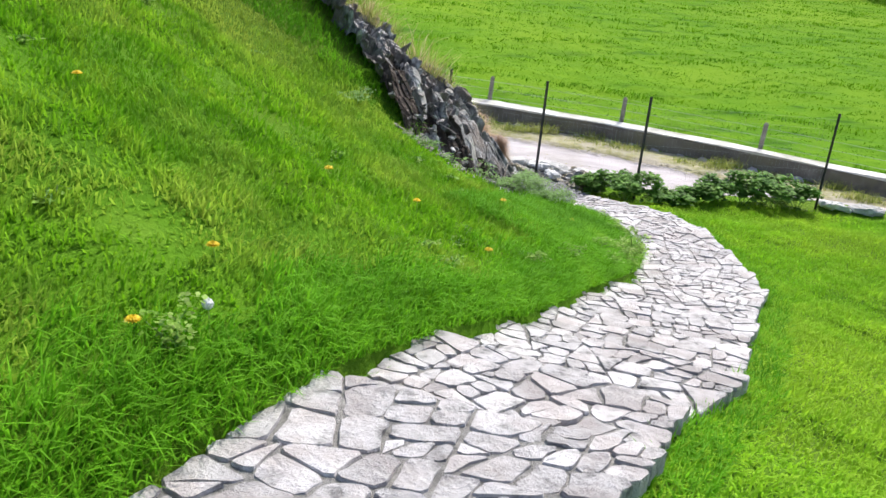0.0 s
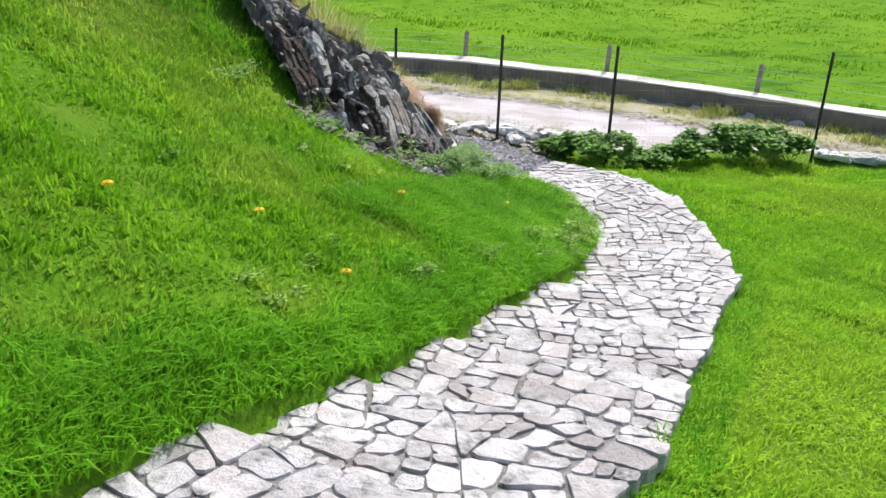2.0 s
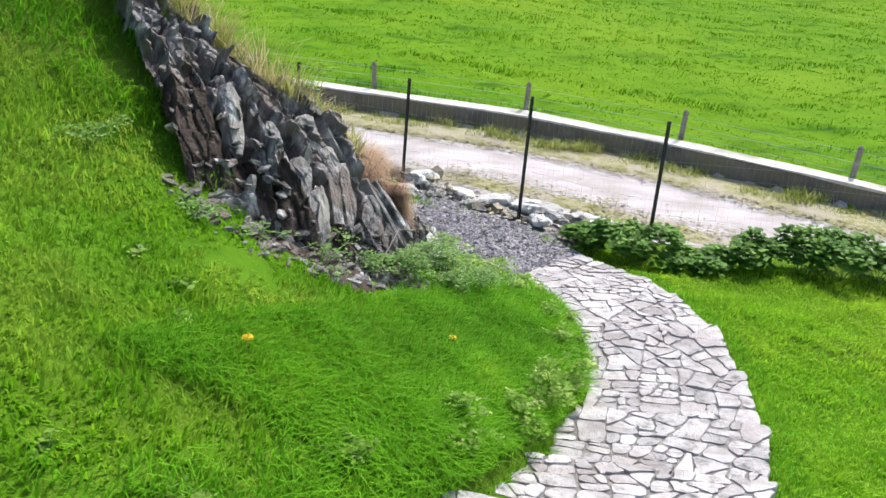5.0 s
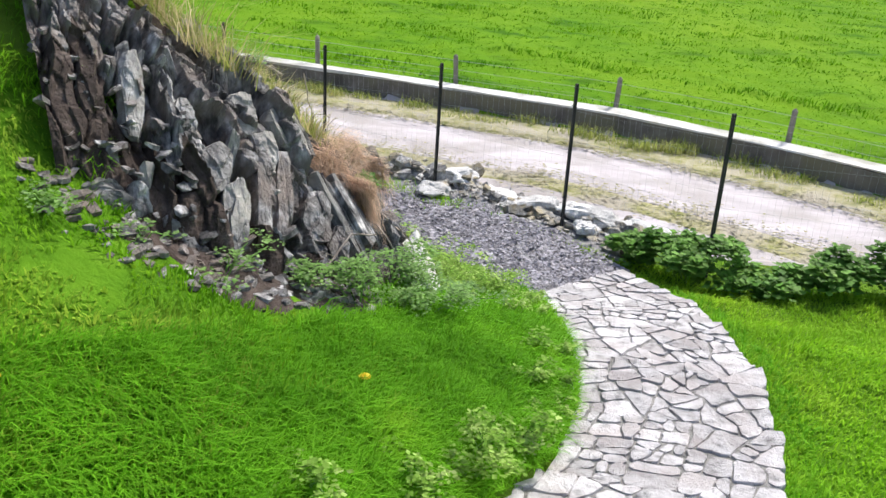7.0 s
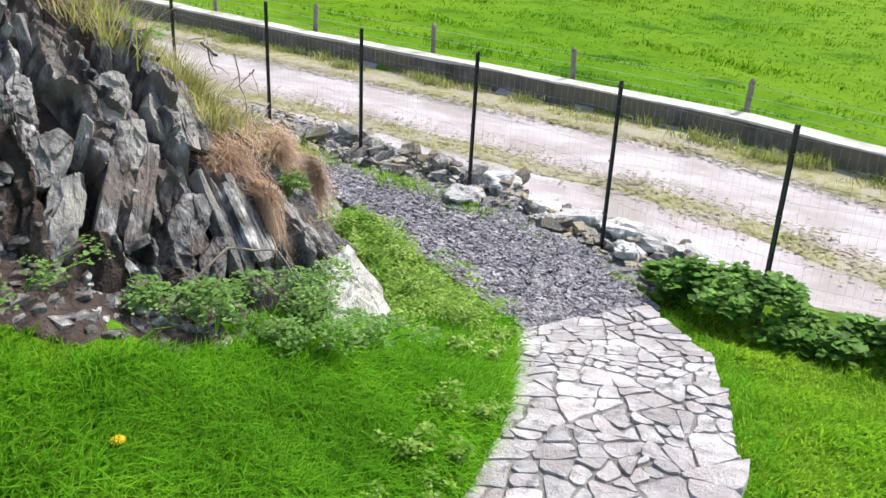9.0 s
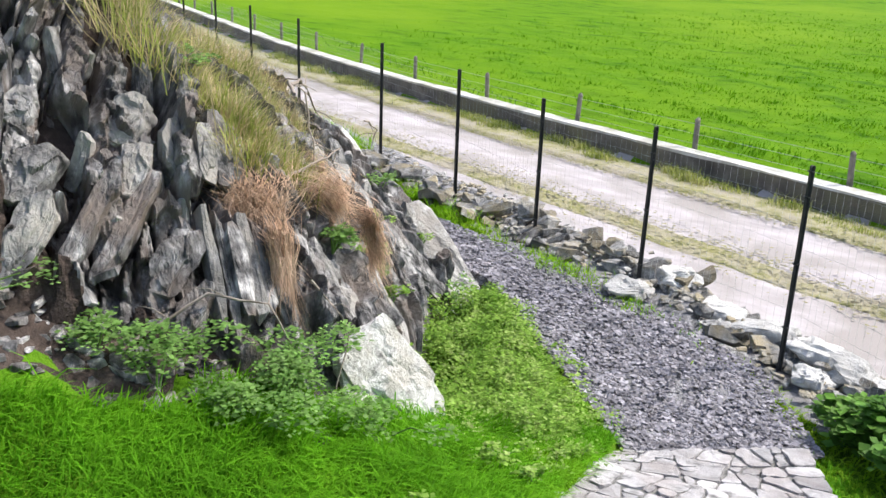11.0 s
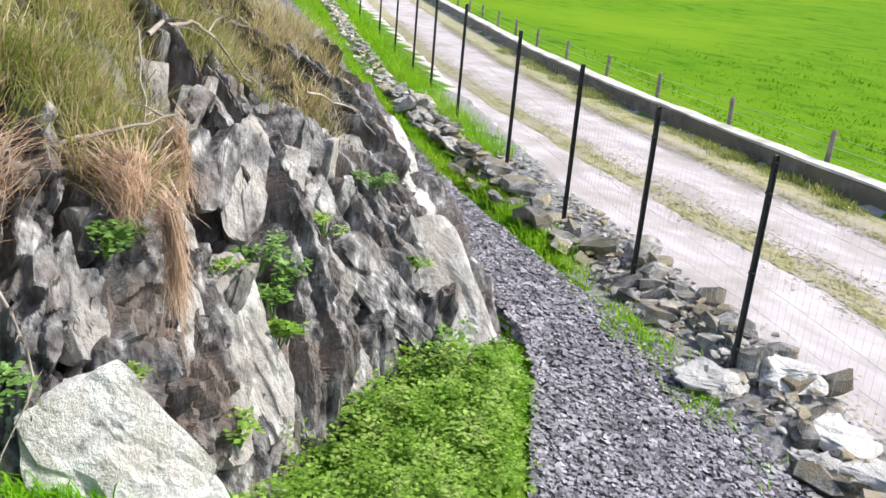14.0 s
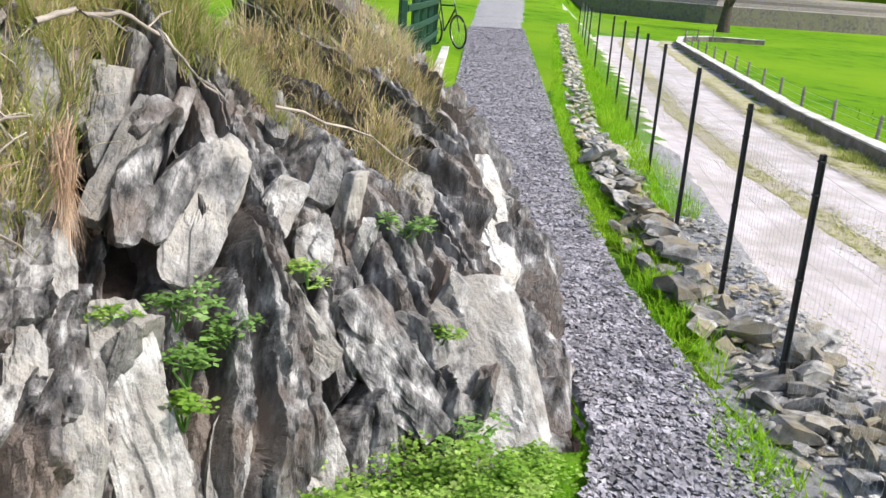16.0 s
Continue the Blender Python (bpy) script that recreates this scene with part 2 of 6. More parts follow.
def tube(points, radii, sides=6):
    """Corners and faces of a tapered tube along a line of points."""
    pts = [Vector(p) for p in points]
    vs, fs = [], []
    for i, p in enumerate(pts):
        d = (pts[min(i + 1, len(pts) - 1)] - pts[max(i - 1, 0)]).normalized()
        a = d.orthogonal().normalized()
        b = d.cross(a)
        for k in range(sides):
            t = 2 * math.pi * k / sides
            vs.append(p + (a * math.cos(t) + b * math.sin(t)) * radii[i])
    for i in range(len(pts) - 1):
        for k in range(sides):
            q = (k + 1) % sides
            fs.append((i * sides + k, i * sides + q, (i + 1) * sides + q, (i + 1) * sides + k))
    return vs, fs


def rock_mesh(name, rng, size, m, cuts=7, rough=0.12):
    """An angular stone: a block split by random planes, with chipped corners."""
    bm = bmesh.new()
    box(bm, (1, 1, 1))
    for _ in range(cuts):
        n = Vector((rng.uniform(-1, 1), rng.uniform(-1, 1), rng.uniform(-1, 1))).normalized()
        d = rng.uniform(0.34, 0.56)
        r = bmesh.ops.bisect_plane(bm, geom=bm.verts[:] + bm.edges[:] + bm.faces[:], plane_co=n * d, plane_no=n, clear_outer=True)
        edges = [e for e in r["geom_cut"] if isinstance(e, bmesh.types.BMEdge)]
        if edges:
            bmesh.ops.holes_fill(bm, edges=edges)
    for v in bm.verts:
        v.co = Vector((v.co.x * size[0], v.co.y * size[1], v.co.z * size[2])) * (1 + rng.uniform(-rough, rough))
    bmesh.ops.triangulate(bm, faces=bm.faces[:])
    return from_bm(name, bm, m)


# ---------- the plan ----------
# paved steps: left edge, right edge and height at each step's front
STEPS = [((-3.2, -11.8), (-2.2, -12.2), 2.00), ((-2.6, -9.7), (-1.65, -9.9), 1.92), ((-2.22, -8.62), (-1.36, -8.75), 1.83),
         ((-1.80, -7.80), (-0.95, -8.08), 1.74), ((-1.46, -7.22), (-0.68, -7.6), 1.59), ((-1.12, -6.68), (-0.26, -7.0), 1.38),
         ((-0.83, -6.12), (-0.01, -6.42), 1.20), ((-0.54, -5.55), (0.32, -5.8), 1.03), ((-0.22, -4.98), (0.60, -5.15), 0.85),
         ((0.06, -4.38), (0.97, -4.40), 0.62), ((0.30, -3.75), (1.11, -3.75), 0.48), ((0.36, -3.20), (1.15, -3.10), 0.40),
         ((0.30, -2.65), (1.13, -2.50), 0.36), ((0.16, -2.15), (0.98, -1.92), 0.27), ((0.02, -1.75), (0.88, -1.42), 0.16),
         ((-0.06, -1.42), (0.44, -0.84), 0.03)]
FENCE = [(9.0, -1.6), (3.18, -0.44), (1.05, -0.52), (0.0, 0.0), (-1.05, 0.30), (-2.07, 0.56), (-3.06, 0.81), (-4.25, 1.09),
         (-6.3, 1.75), (-9.4, 2.75), (-20.0, 6.0), (-48.0, 14.4), (-80.0, 24.0)]
WALL = [(16.0, -2.0), (9.5, 2.1), (4.75, 4.85), (2.28, 6.12), (-0.09, 7.0), (-3.8, 7.6), (-7.3, 8.13), (-13.2, 9.3), (-18.9, 10.8),
        (-30.8, 14.8), (-44.0, 19.2), (-49.0, 21.6), (-51.5, 24.5), (-51.0, 28.0)]
TOE = [(-4.2, -4.4, 0.40), (-3.2, -4.2, 0.46), (-2.3, -3.95, 0.52), (-1.55, -3.74, 0.64), (-1.02, -3.5, 0.72), (-0.55, -2.85, 0.75), (-0.48, -2.35, 0.72),
       (-0.78, -1.88, 0.82), (-1.1, -1.6, 0.95), (-1.4, -1.25, 1.0), (-1.6, -0.8, 0.75), (-1.75, -0.42, 0.5), (-2.4, -0.3, 0.75),
       (-3.1, -0.15, 1.0), (-4.5, 0.05, 0.95), (-5.7, 0.2, 0.85), (-7.5, 0.4, 0.6), (-9.5, 0.6, 0.3), (-11.0, 0.75, 0.05)]
SPINE = [(-4.3, -2.6), (-3.7, -2.6), (-3.0, -2.6), (-2.6, -2.55), (-2.5, -2.45), (-2.55, -2.35), (-2.65, -2.3), (-2.75, -2.25), (-2.9, -2.2), (-3.05, -2.2),
         (-3.2, -2.1), (-3.4, -1.95), (-3.6, -1.75), (-4.0, -1.6), (-4.9, -1.5), (-6.0, -1.4), (-7.6, -1.1), (-9.5, -0.6), (-11.0, -0.2)]
PROF = ((0, 0.1, 0.3, 0.6, 1.0, 1.6, 2.4, 3.4), (0, 0.25, 0.6, 1.0, 1.28, 1.55, 1.75, 1.85))
LANE_Z = -1.2
TURF_END = 3.2   # up to here along its foot the crag is grown over with turf


def to_line(x, y, line):
    """Distance to a line of points, the place along it (in points), and on which side (positive: to its left)."""
    best, where, side = np.full(x.shape, 1e9), np.zeros(x.shape), np.ones(x.shape)
    for i in range(len(line) - 1):
        (ax, ay), (bx, by) = line[i][:2], line[i + 1][:2]
        dx, dy = bx - ax, by - ay
        t = np.clip(((x - ax) * dx + (y - ay) * dy) / (dx * dx + dy * dy), 0, 1)
        d = np.hypot(x - ax - t * dx, y - ay - t * dy)
        near = d < best
        best = np.where(near, d, best)
        where = np.where(near, i + t, where)
        side = np.where(near, np.sign(dx * (y - ay) - dy * (x - ax)), side)
    return best, where, side


def inside(x, y, poly):
    hit = np.zeros(x.shape, dtype=bool)
    for (ax, ay), (bx, by) in zip(poly, poly[1:] + poly[:1]):
        cross = ((ay > y) != (by > y)) & (x < (bx - ax) * (y - ay) / (by - ay + 1e-12) + ax)
        hit ^= cross
    return hit


def ease(a, b, v):
    t = np.clip((v - a) / (b - a), 0, 1)
    return t * t * (3 - 2 * t)


MID = [((l[0] + r[0]) / 2, (l[1] + r[1]) / 2) for l, r, z in STEPS]
HALF = [math.hypot(l[0] - r[0], l[1] - r[1]) / 2 for l, r, z in STEPS]
CRAG = [t[:2] for t in TOE] + SPINE[::-1]


def wobble(x, y, s, seed):
    """Gentle uneven ground out of a few crossing waves."""
    return (np.sin(x * s * 1.3 + seed) * np.cos(y * s * 1.1 + seed * 2) + 0.6 * np.sin((x + y) * s * 2.1 + seed * 3) + 0.4 * np.cos((x - 1.4 * y) * s * 3.7 + seed)) / 2


def land(x, y):
    """Height of the ground before the crag is laid on it."""
    x, y = np.asarray(x, float), np.asarray(y, float)
    d, at, side = to_line(x, y, MID)
    zc = np.interp(at, range(len(STEPS)), [s[2] for s in STEPS])
    off = d - np.interp(at, range(len(STEPS)), HALF)
    up = np.maximum(off, 0)
    left = side > 0
    bank = (0.30 * np.minimum(up, 6) + 0.10 * np.clip(up - 1.0, 0, 3) ** 1.3) * (1 - ease(-3.2, -1.7, y)) + 0.05 * ease(0, 0.2, up) * (1 - ease(-3.2, -1.7, y))
    fall = -0.07 - 0.07 * np.minimum(up, 5)
    z = zc + np.where(left, bank, fall)
    z = np.where(off < 0, zc - 0.10, z)
    z = np.where((y > -1.6), np.clip(z, -0.06, None), z)
    z = z + 0.025 * wobble(x, y, 2.2, 1.0) * ease(0.05, 0.5, up)
    return z


def ground_z(x, y):
    x, y = np.asarray(x, float), np.asarray(y, float)
    z = land(x, y)
    # west of the crag everything settles to the level of the gravel path
    west = ease(-4.5, -9.0, x)
    z = z * (1 - west) + west * (0.02 - 0.012 * np.minimum(x + 9, 0))
    # the lane lies below the fence, the pasture beyond the wall
    fd, fa, fs = to_line(x, y, FENCE)
    past = -fs * fd
    z = np.where(past > 0, np.maximum(np.minimum(z, 0.08), -0.05), z)
    z = z + (LANE_Z - z) * ease(0.42, 0.72, past)
    wd, wa, ws = to_line(x, y, WALL)
    field = (-ws * wd)
    beyond = (field > 0.05) & (past > 0.5)
    z = np.where(beyond, LANE_Z + 0.08 + 0.05 * wobble(x, y, 1.9, 4.0) + 0.03 * wobble(x, y, 5.1, 7.0), z)
    return z


def crag_z(x, y):
    """The crag's smooth height, and how far inside its foot a place lies."""
    d, at, side = to_line(np.asarray(x, float), np.asarray(y, float), TOE)
    hs = np.interp(at, range(len(TOE)), [t[2] for t in TOE])
    return np.interp(d, *PROF) * hs, d


def full_z(x, y):
    """Ground with the crag's bulk under its skin."""
    x, y = np.asarray(x, float), np.asarray(y, float)
    z = ground_z(x, y)
    c, d = crag_z(x, y)
    ins = inside(x, y, CRAG)
    d, at, side = to_line(x, y, TOE)
    hs = np.interp(at, range(len(TOE)), [t[2] for t in TOE])
    soft = hs * 0.82 * np.minimum(d, 2.2)
    inner = np.where(at < TURF_END, soft, c - 0.34)
    return np.where(ins, foot_z(x, y) + inner, z)


TOE_Z = [float(ground_z(np.array([t[0]]), np.array([t[1]]))[0]) for t in TOE]


def foot_z(x, y):
    d, at, side = to_line(np.asarray(x, float), np.asarray(y, float), TOE)
    return np.interp(at, range(len(TOE)), TOE_Z)


GR_L = [(0.03, -1.47), (-0.4, -1.17), (-0.9, -0.85), (-1.43, -0.5), (-1.75, -0.36), (-3.1, -0.12), (-5.7, 0.25), (-10, 0.72), (-26, 4.4), (-60, 12.5)]
GR_R = [(0.54, -0.76), (0.0, -0.18), (-0.5, 0.0), (-1.1, 0.18), (-1.75, 0.22), (-3.4, 0.40), (-6.0, 0.98), (-10, 2.02), (-26, 6.0), (-60, 15.5)]


def gravel_z(x, y):
    """Height of the gravel, trodden smooth where it leaves the paving."""
    z = 0
    for k in range(8):
        z = z + ground_z(x + 0.3 * math.cos(k * 0.785), y + 0.3 * math.sin(k * 0.785))
    z = np.maximum(z / 8, -0.03) + 0.008
    return z - np.maximum(z - 0.015, 0) * ease(-1.6, -0.8, x)


# ---------- ground ----------
def spaced(parts):
    out = []
    for a, b, step in parts:
        out += list(np.arange(a, b, step))
    return np.array(out + [parts[-1][1]])


gx = spaced([(-400, -100, 25), (-100, -40, 3), (-40, -16, 0.8), (-16, -6, 0.25), (-6, 5, 0.07), (5, 14, 0.3), (14, 40, 1.5), (40, 100, 6), (100, 400, 25)])
gy = spaced([(-300, -60, 20), (-60, -16, 3), (-16, -10, 0.3), (-10, 2.4, 0.07), (2.4, 12, 0.2), (12, 30, 0.5), (30, 80, 2), (80, 400, 20)])
X, Y = np.meshgrid(gx, gy)
Z = full_z(X.ravel(), Y.ravel())
bed = inside(X.ravel(), Y.ravel(), GR_L + GR_R[::-1])
Z[bed] = np.minimum(Z[bed], gravel_z(X.ravel()[bed], Y.ravel()[bed])) - 0.04
nx, ny = len(gx), len(gy)
idx = np.arange(nx * ny).reshape(ny, nx)
quads = np.stack([idx[:-1, :-1], idx[:-1, 1:], idx[1:, 1:], idx[1:, :-1]], -1).reshape(-1, 4)
me = mesh_of("ground", np.stack([X.ravel(), Y.ravel(), Z], 1), quads, [M_TURF, M_FIELD, M_SOIL, M_LANE, M_GRAVEL], True)
cx, cy = X.ravel()[quads].mean(1), Y.ravel()[quads].mean(1)
wd, wa, ws = to_line(cx, cy, WALL)
fd, fa, fs = to_line(cx, cy, FENCE)
kind = np.zeros(len(quads), dtype=np.int32)
kind[(fs * fd < 0) & (ws * wd < 0)] = 1
toe_d, toe_at, toe_side = to_line(cx, cy, TOE)
kind[inside(cx, cy, CRAG) & (toe_at >= TURF_END)] = 2
kind[(cx < -12) & (fs > 0)] = 1
kind[(cx < -46) & (fs * fd < 0)] = 1
kind[(fs * fd < -0.3) & (ws > 0) & (cx > -48) & (cy < 20.5)] = 3
kind[(np.abs(fd) < np.where(fs > 0, 0.24, 0.42)) & (cx < 0.5) & (cx > -8)] = 4
me.polygons.foreach_set("material_index", kind)
tagged(new("ground", me), "sloping green turf running down to pasture beyond a low wall", "ground", kind="structure")


def ribbon(name, left, right, m, lift, step, zf, label, category, kind="structure", ragged=0.06, across=8):
    """A strip of ground between two lines, with ragged edges, that follows the land."""
    L, R = np.array(left, float), np.array(right, float)
    cum = np.r_[0, np.cumsum(np.hypot(*np.diff(L, axis=0).T))]
    s = np.arange(0, cum[-1], step)
    l = np.stack([np.interp(s, cum, L[:, k]) for k in (0, 1)], 1)
    r = np.stack([np.interp(s, cum, R[:, k]) for k in (0, 1)], 1)
    rng = np.random.RandomState(5)
    soft_ = np.convolve(rng.uniform(-1, 1, len(s) + 6), np.ones(5) / 2.4, 'same')[3:-3, None]
    soft2 = np.convolve(rng.uniform(-1, 1, len(s) + 6), np.ones(5) / 2.4, 'same')[3:-3, None]
    cross_ = (r - l) / (np.linalg.norm(r - l, axis=1)[:, None] + 1e-9)
    l += cross_ * ragged * 1.5 * soft_
    r += cross_ * ragged * 1.5 * soft2
    t = np.linspace(0, 1, across)
    g = l[:, None] + (r - l)[:, None] * t[None, :, None]
    p = g.reshape(-1, 2)
    z = zf(p[:, 0], p[:, 1]) + lift - np.tile(np.where((t < 0.01) | (t > 0.99), lift + 0.035, 0), len(s))
    i = np.arange(len(s) * across).reshape(len(s), across)
    q = np.stack([i[:-1, :-1], i[:-1, 1:], i[1:, 1:], i[1:, :-1]], -1).reshape(-1, 4)
    ob = new(name, mesh_of(name, np.c_[p, z], q, m, True))
    return tagged(ob, label, category, kind=kind)


def flat_lane(x, y):
    return np.full(x.shape, LANE_Z)


def shift(line, by):
    """A line moved sideways (positive: to its left)."""
    out = []
    for i, p in enumerate(line):
        a, b = line[max(i - 1, 0)], line[min(i + 1, len(line) - 1)]
        dx, dy = b[0] - a[0], b[1] - a[1]
        n = math.hypot(dx, dy)
        out.append((p[0] - dy / n * by, p[1] + dx / n * by))
    return out


ribbon("gravel_path", GR_L, GR_R, M_GRAVEL, 0.012, 0.12, gravel_z, "grey slate gravel footpath beside a rock face", "path", ragged=0.03)
ribbon("lane", shift(WALL[:12], 4.9), shift(WALL[:12], 0.9), M_LANE, 0.012, 0.25, flat_lane, "pale gravel farm lane with two worn wheel tracks", "lane", ragged=0.1)
ribbon("verge", shift(WALL[:12], 1.0), shift(WALL[:12], 0.0), M_MOSS, 0.03, 0.15, flat_lane, "mossy yellow-green verge at the foot of a wall", "verge", ragged=0.05)
ribbon("lane_centre_strip", shift(WALL[:12], 3.02), shift(WALL[:12], 2.42), M_MOSS, 0.02, 0.15, flat_lane, "thin mossy grass strip down the middle of a lane", "verge", ragged=0.04)

# ---------- low wall with posts along the pasture ----------
wall = tagged(new("low_wall"), "low weathered concrete wall with a pale coping beside a lane", "wall", kind="structure")


def sweep(name, line, prof, m, parent, step=0.7):
    """A profile (sideways, up) carried along a line."""
    P = np.array(line, float)
    cum = np.r_[0, np.cumsum(np.hypot(*np.diff(P, axis=0).T))]
    s = np.r_[np.arange(0, cum[-1], step), cum[-1]]
    c = np.stack([np.interp(s, cum, P[:, k]) for k in (0, 1)], 1)
    t = np.gradient(c, axis=0)
    t /= np.linalg.norm(t, axis=1)[:, None]
    nrm = np.stack([-t[:, 1], t[:, 0]], 1)
    rng = np.random.RandomState(3)
    vs = []
    for i in range(len(s)):
        for u, w in prof:
            vs.append((*(c[i] + nrm[i] * (u + rng.uniform(-.012, .012))), LANE_Z + w + (rng.uniform(-.012, .012) if w > 0.1 else 0)))
    k = len(prof)
    fs = [(i * k + j, i * k + (j + 1) % k, (i + 1) * k + (j + 1) % k, (i + 1) * k + j) for i in range(len(s) - 1) for j in range(k)]
    return part(name, mesh_of(name, vs, fs, m), parent)


sweep("wall_body", WALL, [(0.0, -0.1), (0.0, 0.30), (-0.28, 0.30), (-0.28, -0.1)], M_WALL, wall)
tagged(sweep("coping", WALL, [(0.015, 0.30), (0.015, 0.335), (-0.30, 0.335), (-0.30, 0.30)], M_COPING, wall), "pale stone coping")

# timber posts and wires behind the wall
PW = np.array(WALL, float)
cumw = np.r_[0, np.cumsum(np.hypot(*np.diff(PW, axis=0).T))]


def on_wall(s, by):
    i = min(max(np.searchsorted(cumw, s) - 1, 0), len(PW) - 2)
    d = (PW[i + 1] - PW[i]) / np.hypot(*(PW[i + 1] - PW[i]))
    p = PW[i] + d * (s - cumw[i])
    return p[0] - d[1] * by, p[1] + d[0] * by, math.atan2(d[1], d[0])


stake = tagged(new("fence_post"), "weathered grey timber post behind a low wall", "post", "posts behind the wall")
bm = bmesh.new()
bmesh.ops.create_cone(bm, cap_ends=True, segments=8, radius1=0.045, radius2=0.04, depth=0.9, matrix=Matrix.Translation((0, 0, 0.22)))
part("shaft", from_bm("shaft", bm, M_TIMBER), stake)
bm = bmesh.new()
bmesh.ops.create_cone(bm, cap_ends=True, segments=8, radius1=0.041, radius2=0.012, depth=0.03, matrix=Matrix.Translation((0, 0, 0.685)))
part("weathered_top", from_bm("weathered_top", bm, M_TIMBER), stake)
rs = random.Random(4)
first = True
s = 3.28
while s < cumw[-1] - 2:
    x, y, a = on_wall(s, -0.42)
    m = pose(x, y, LANE_Z + 0.08, rs.uniform(-3, 3), rs.uniform(-3, 3), math.degrees(a))
    if first:
        stake.matrix_basis = m
        first = False
    else:
        copy_thing(stake, m)
    s += 2.52
wires = tagged(new("stock_fence"), "thin grey stock wires strung along timber posts", "fence")
for h in (0.30, 0.45, 0.60):
    pts = [(*on_wall(q, -0.42)[:2], LANE_Z + 0.08 + h) for q in np.arange(2, cumw[-1] - 2, 1.2)]
    vs, fs = tube(pts, [0.003] * len(pts), 3)
    part("strand", mesh_of("strand", vs, fs, M_WIRE), wires)

# ---------- black fence beside the gravel path ----------
POSTS = [(3.17, -0.44, 0.0), (1.05, -0.52, 0.03), (0.0, 0.0, 0.0), (-1.07, 0.31, -0.02), (-2.10, 0.58, -0.03), (-3.09, 0.81, 0.03), (-4.27, 1.09, 0.09),
         (-6.3, 1.76, 0.10), (-9.45, 2.8, 0.10), (-12.6, 3.7, 0.1), (-15.0, 4.35, 0.1), (-17.3, 5.0, 0.1), (-19.8, 5.8, 0.1), (-22.3, 6.6, 0.1), (-25.0, 7.4, 0.1)]
POSTS[8:8] = [(-7.9, 2.28, 0.10)]
POSTS[10:10] = [(-11.0, 3.25, 0.10)]
HIGH = 1.06
pole = tagged(new("mesh_fence_post"), "slim black steel fence post footed in rubble", "fence post", "black posts beside the path")
bm = bmesh.new()
box(bm, (0.030, 0.008, HIGH + 0.3), (0, 0, HIGH / 2 - 0.15), 0.003)
box(bm, (0.008, 0.022, HIGH + 0.3), (0.0, 0.011, HIGH / 2 - 0.15), 0.003)
part("steel_bar", from_bm("steel_bar", bm, M_POST), pole)
for h in (0.2, 0.55, 0.9, HIGH - 0.03):
    bm = bmesh.new()
    bmesh.ops.create_cone(bm, cap_ends=True, segments=6, radius1=0.019, radius2=0.019, depth=0.006, matrix=Matrix.Translation((0, 0.008, h)))
    part("wire_tie", from_bm("wire_tie", bm, M_POST), pole)
rs = random.Random(9)
for i, (x, y, z) in enumerate(POSTS):
    q = POSTS[min(i + 1, len(POSTS) - 1)]
    o = POSTS[max(i - 1, 0)]
    a = math.degrees(math.atan2(q[1] - o[1], q[0] - o[0]))
    m = pose(x, y, z, rs.uniform(-0.3, 0.3), rs.uniform(-0.3, 0.3), a)
    if i == 0:
        pole.matrix_basis = m
    else:
        copy_thing(pole, m)
for i in range(len(POSTS) - 1):
    a, b = Vector(POSTS[i]), Vector(POSTS[i + 1])
    run = (b - a)
    net = tagged(new("wire_mesh"), "fine galvanised wire netting stretched between black posts", "fence mesh", "mesh panels")
    net.location = a
    vs, fs = [], []
    near = i < 9
    rows = [0.06 + k * 0.115 for k in range(9)]
    for k, h in enumerate(rows):
        v, f = tube([(run * t).to_tuple()[:2] + ((run * t).z + h + 0.008 * math.sin(5 * t + k),) for t in (0, 0.25, 0.5, 0.75, 1)], [0.0007] * 5, 3)
        fs += [tuple(c + len(vs) for c in q) for q in f]
        vs += v
    tagged(part("line_wire", mesh_of("line_wire", vs, fs, M_WIRE), net), kind="stuff")
    vs, fs = [], []
    n = int(run.xy.length / (0.045 if near else 0.12))
    for k in range(1, n):
        p = run * (k / n)
        v, f = tube([(p.x, p.y, p.z + 0.05), (p.x, p.y, p.z + 0.97)], [0.0005] * 2, 3)
        fs += [tuple(c + len(vs) for c in q) for q in f]
        vs += v
    tagged(part("stay_wire", mesh_of("stay_wire", vs, fs, M_WIRE), net), kind="stuff")

# ---------- rock outcrop ----------
# cleavage of the slate: a runs level along the beds, b is their normal, c points up their dip
AX_B = Vector((0.38, 0.90, -0.24)).normalized()
AX_C = (Vector((0, 0, 1)) - AX_B * AX_B.z).normalized()
AX_A = AX_B.cross(AX_C)
CN = np.array([AX_A, AX_B, AX_C]).T


def cell_hash(p):
    q = np.floor(p).astype(np.int64)
    h = (q[..., 0] * 73856093) ^ (q[..., 1] * 19349663) ^ (q[..., 2] * 83492791)
    h = (h ^ (h >> 13)) * 1274126177 & 0x7fffffff
    return ((h ^ (h >> 16)) & 0xffff) / 65535.0


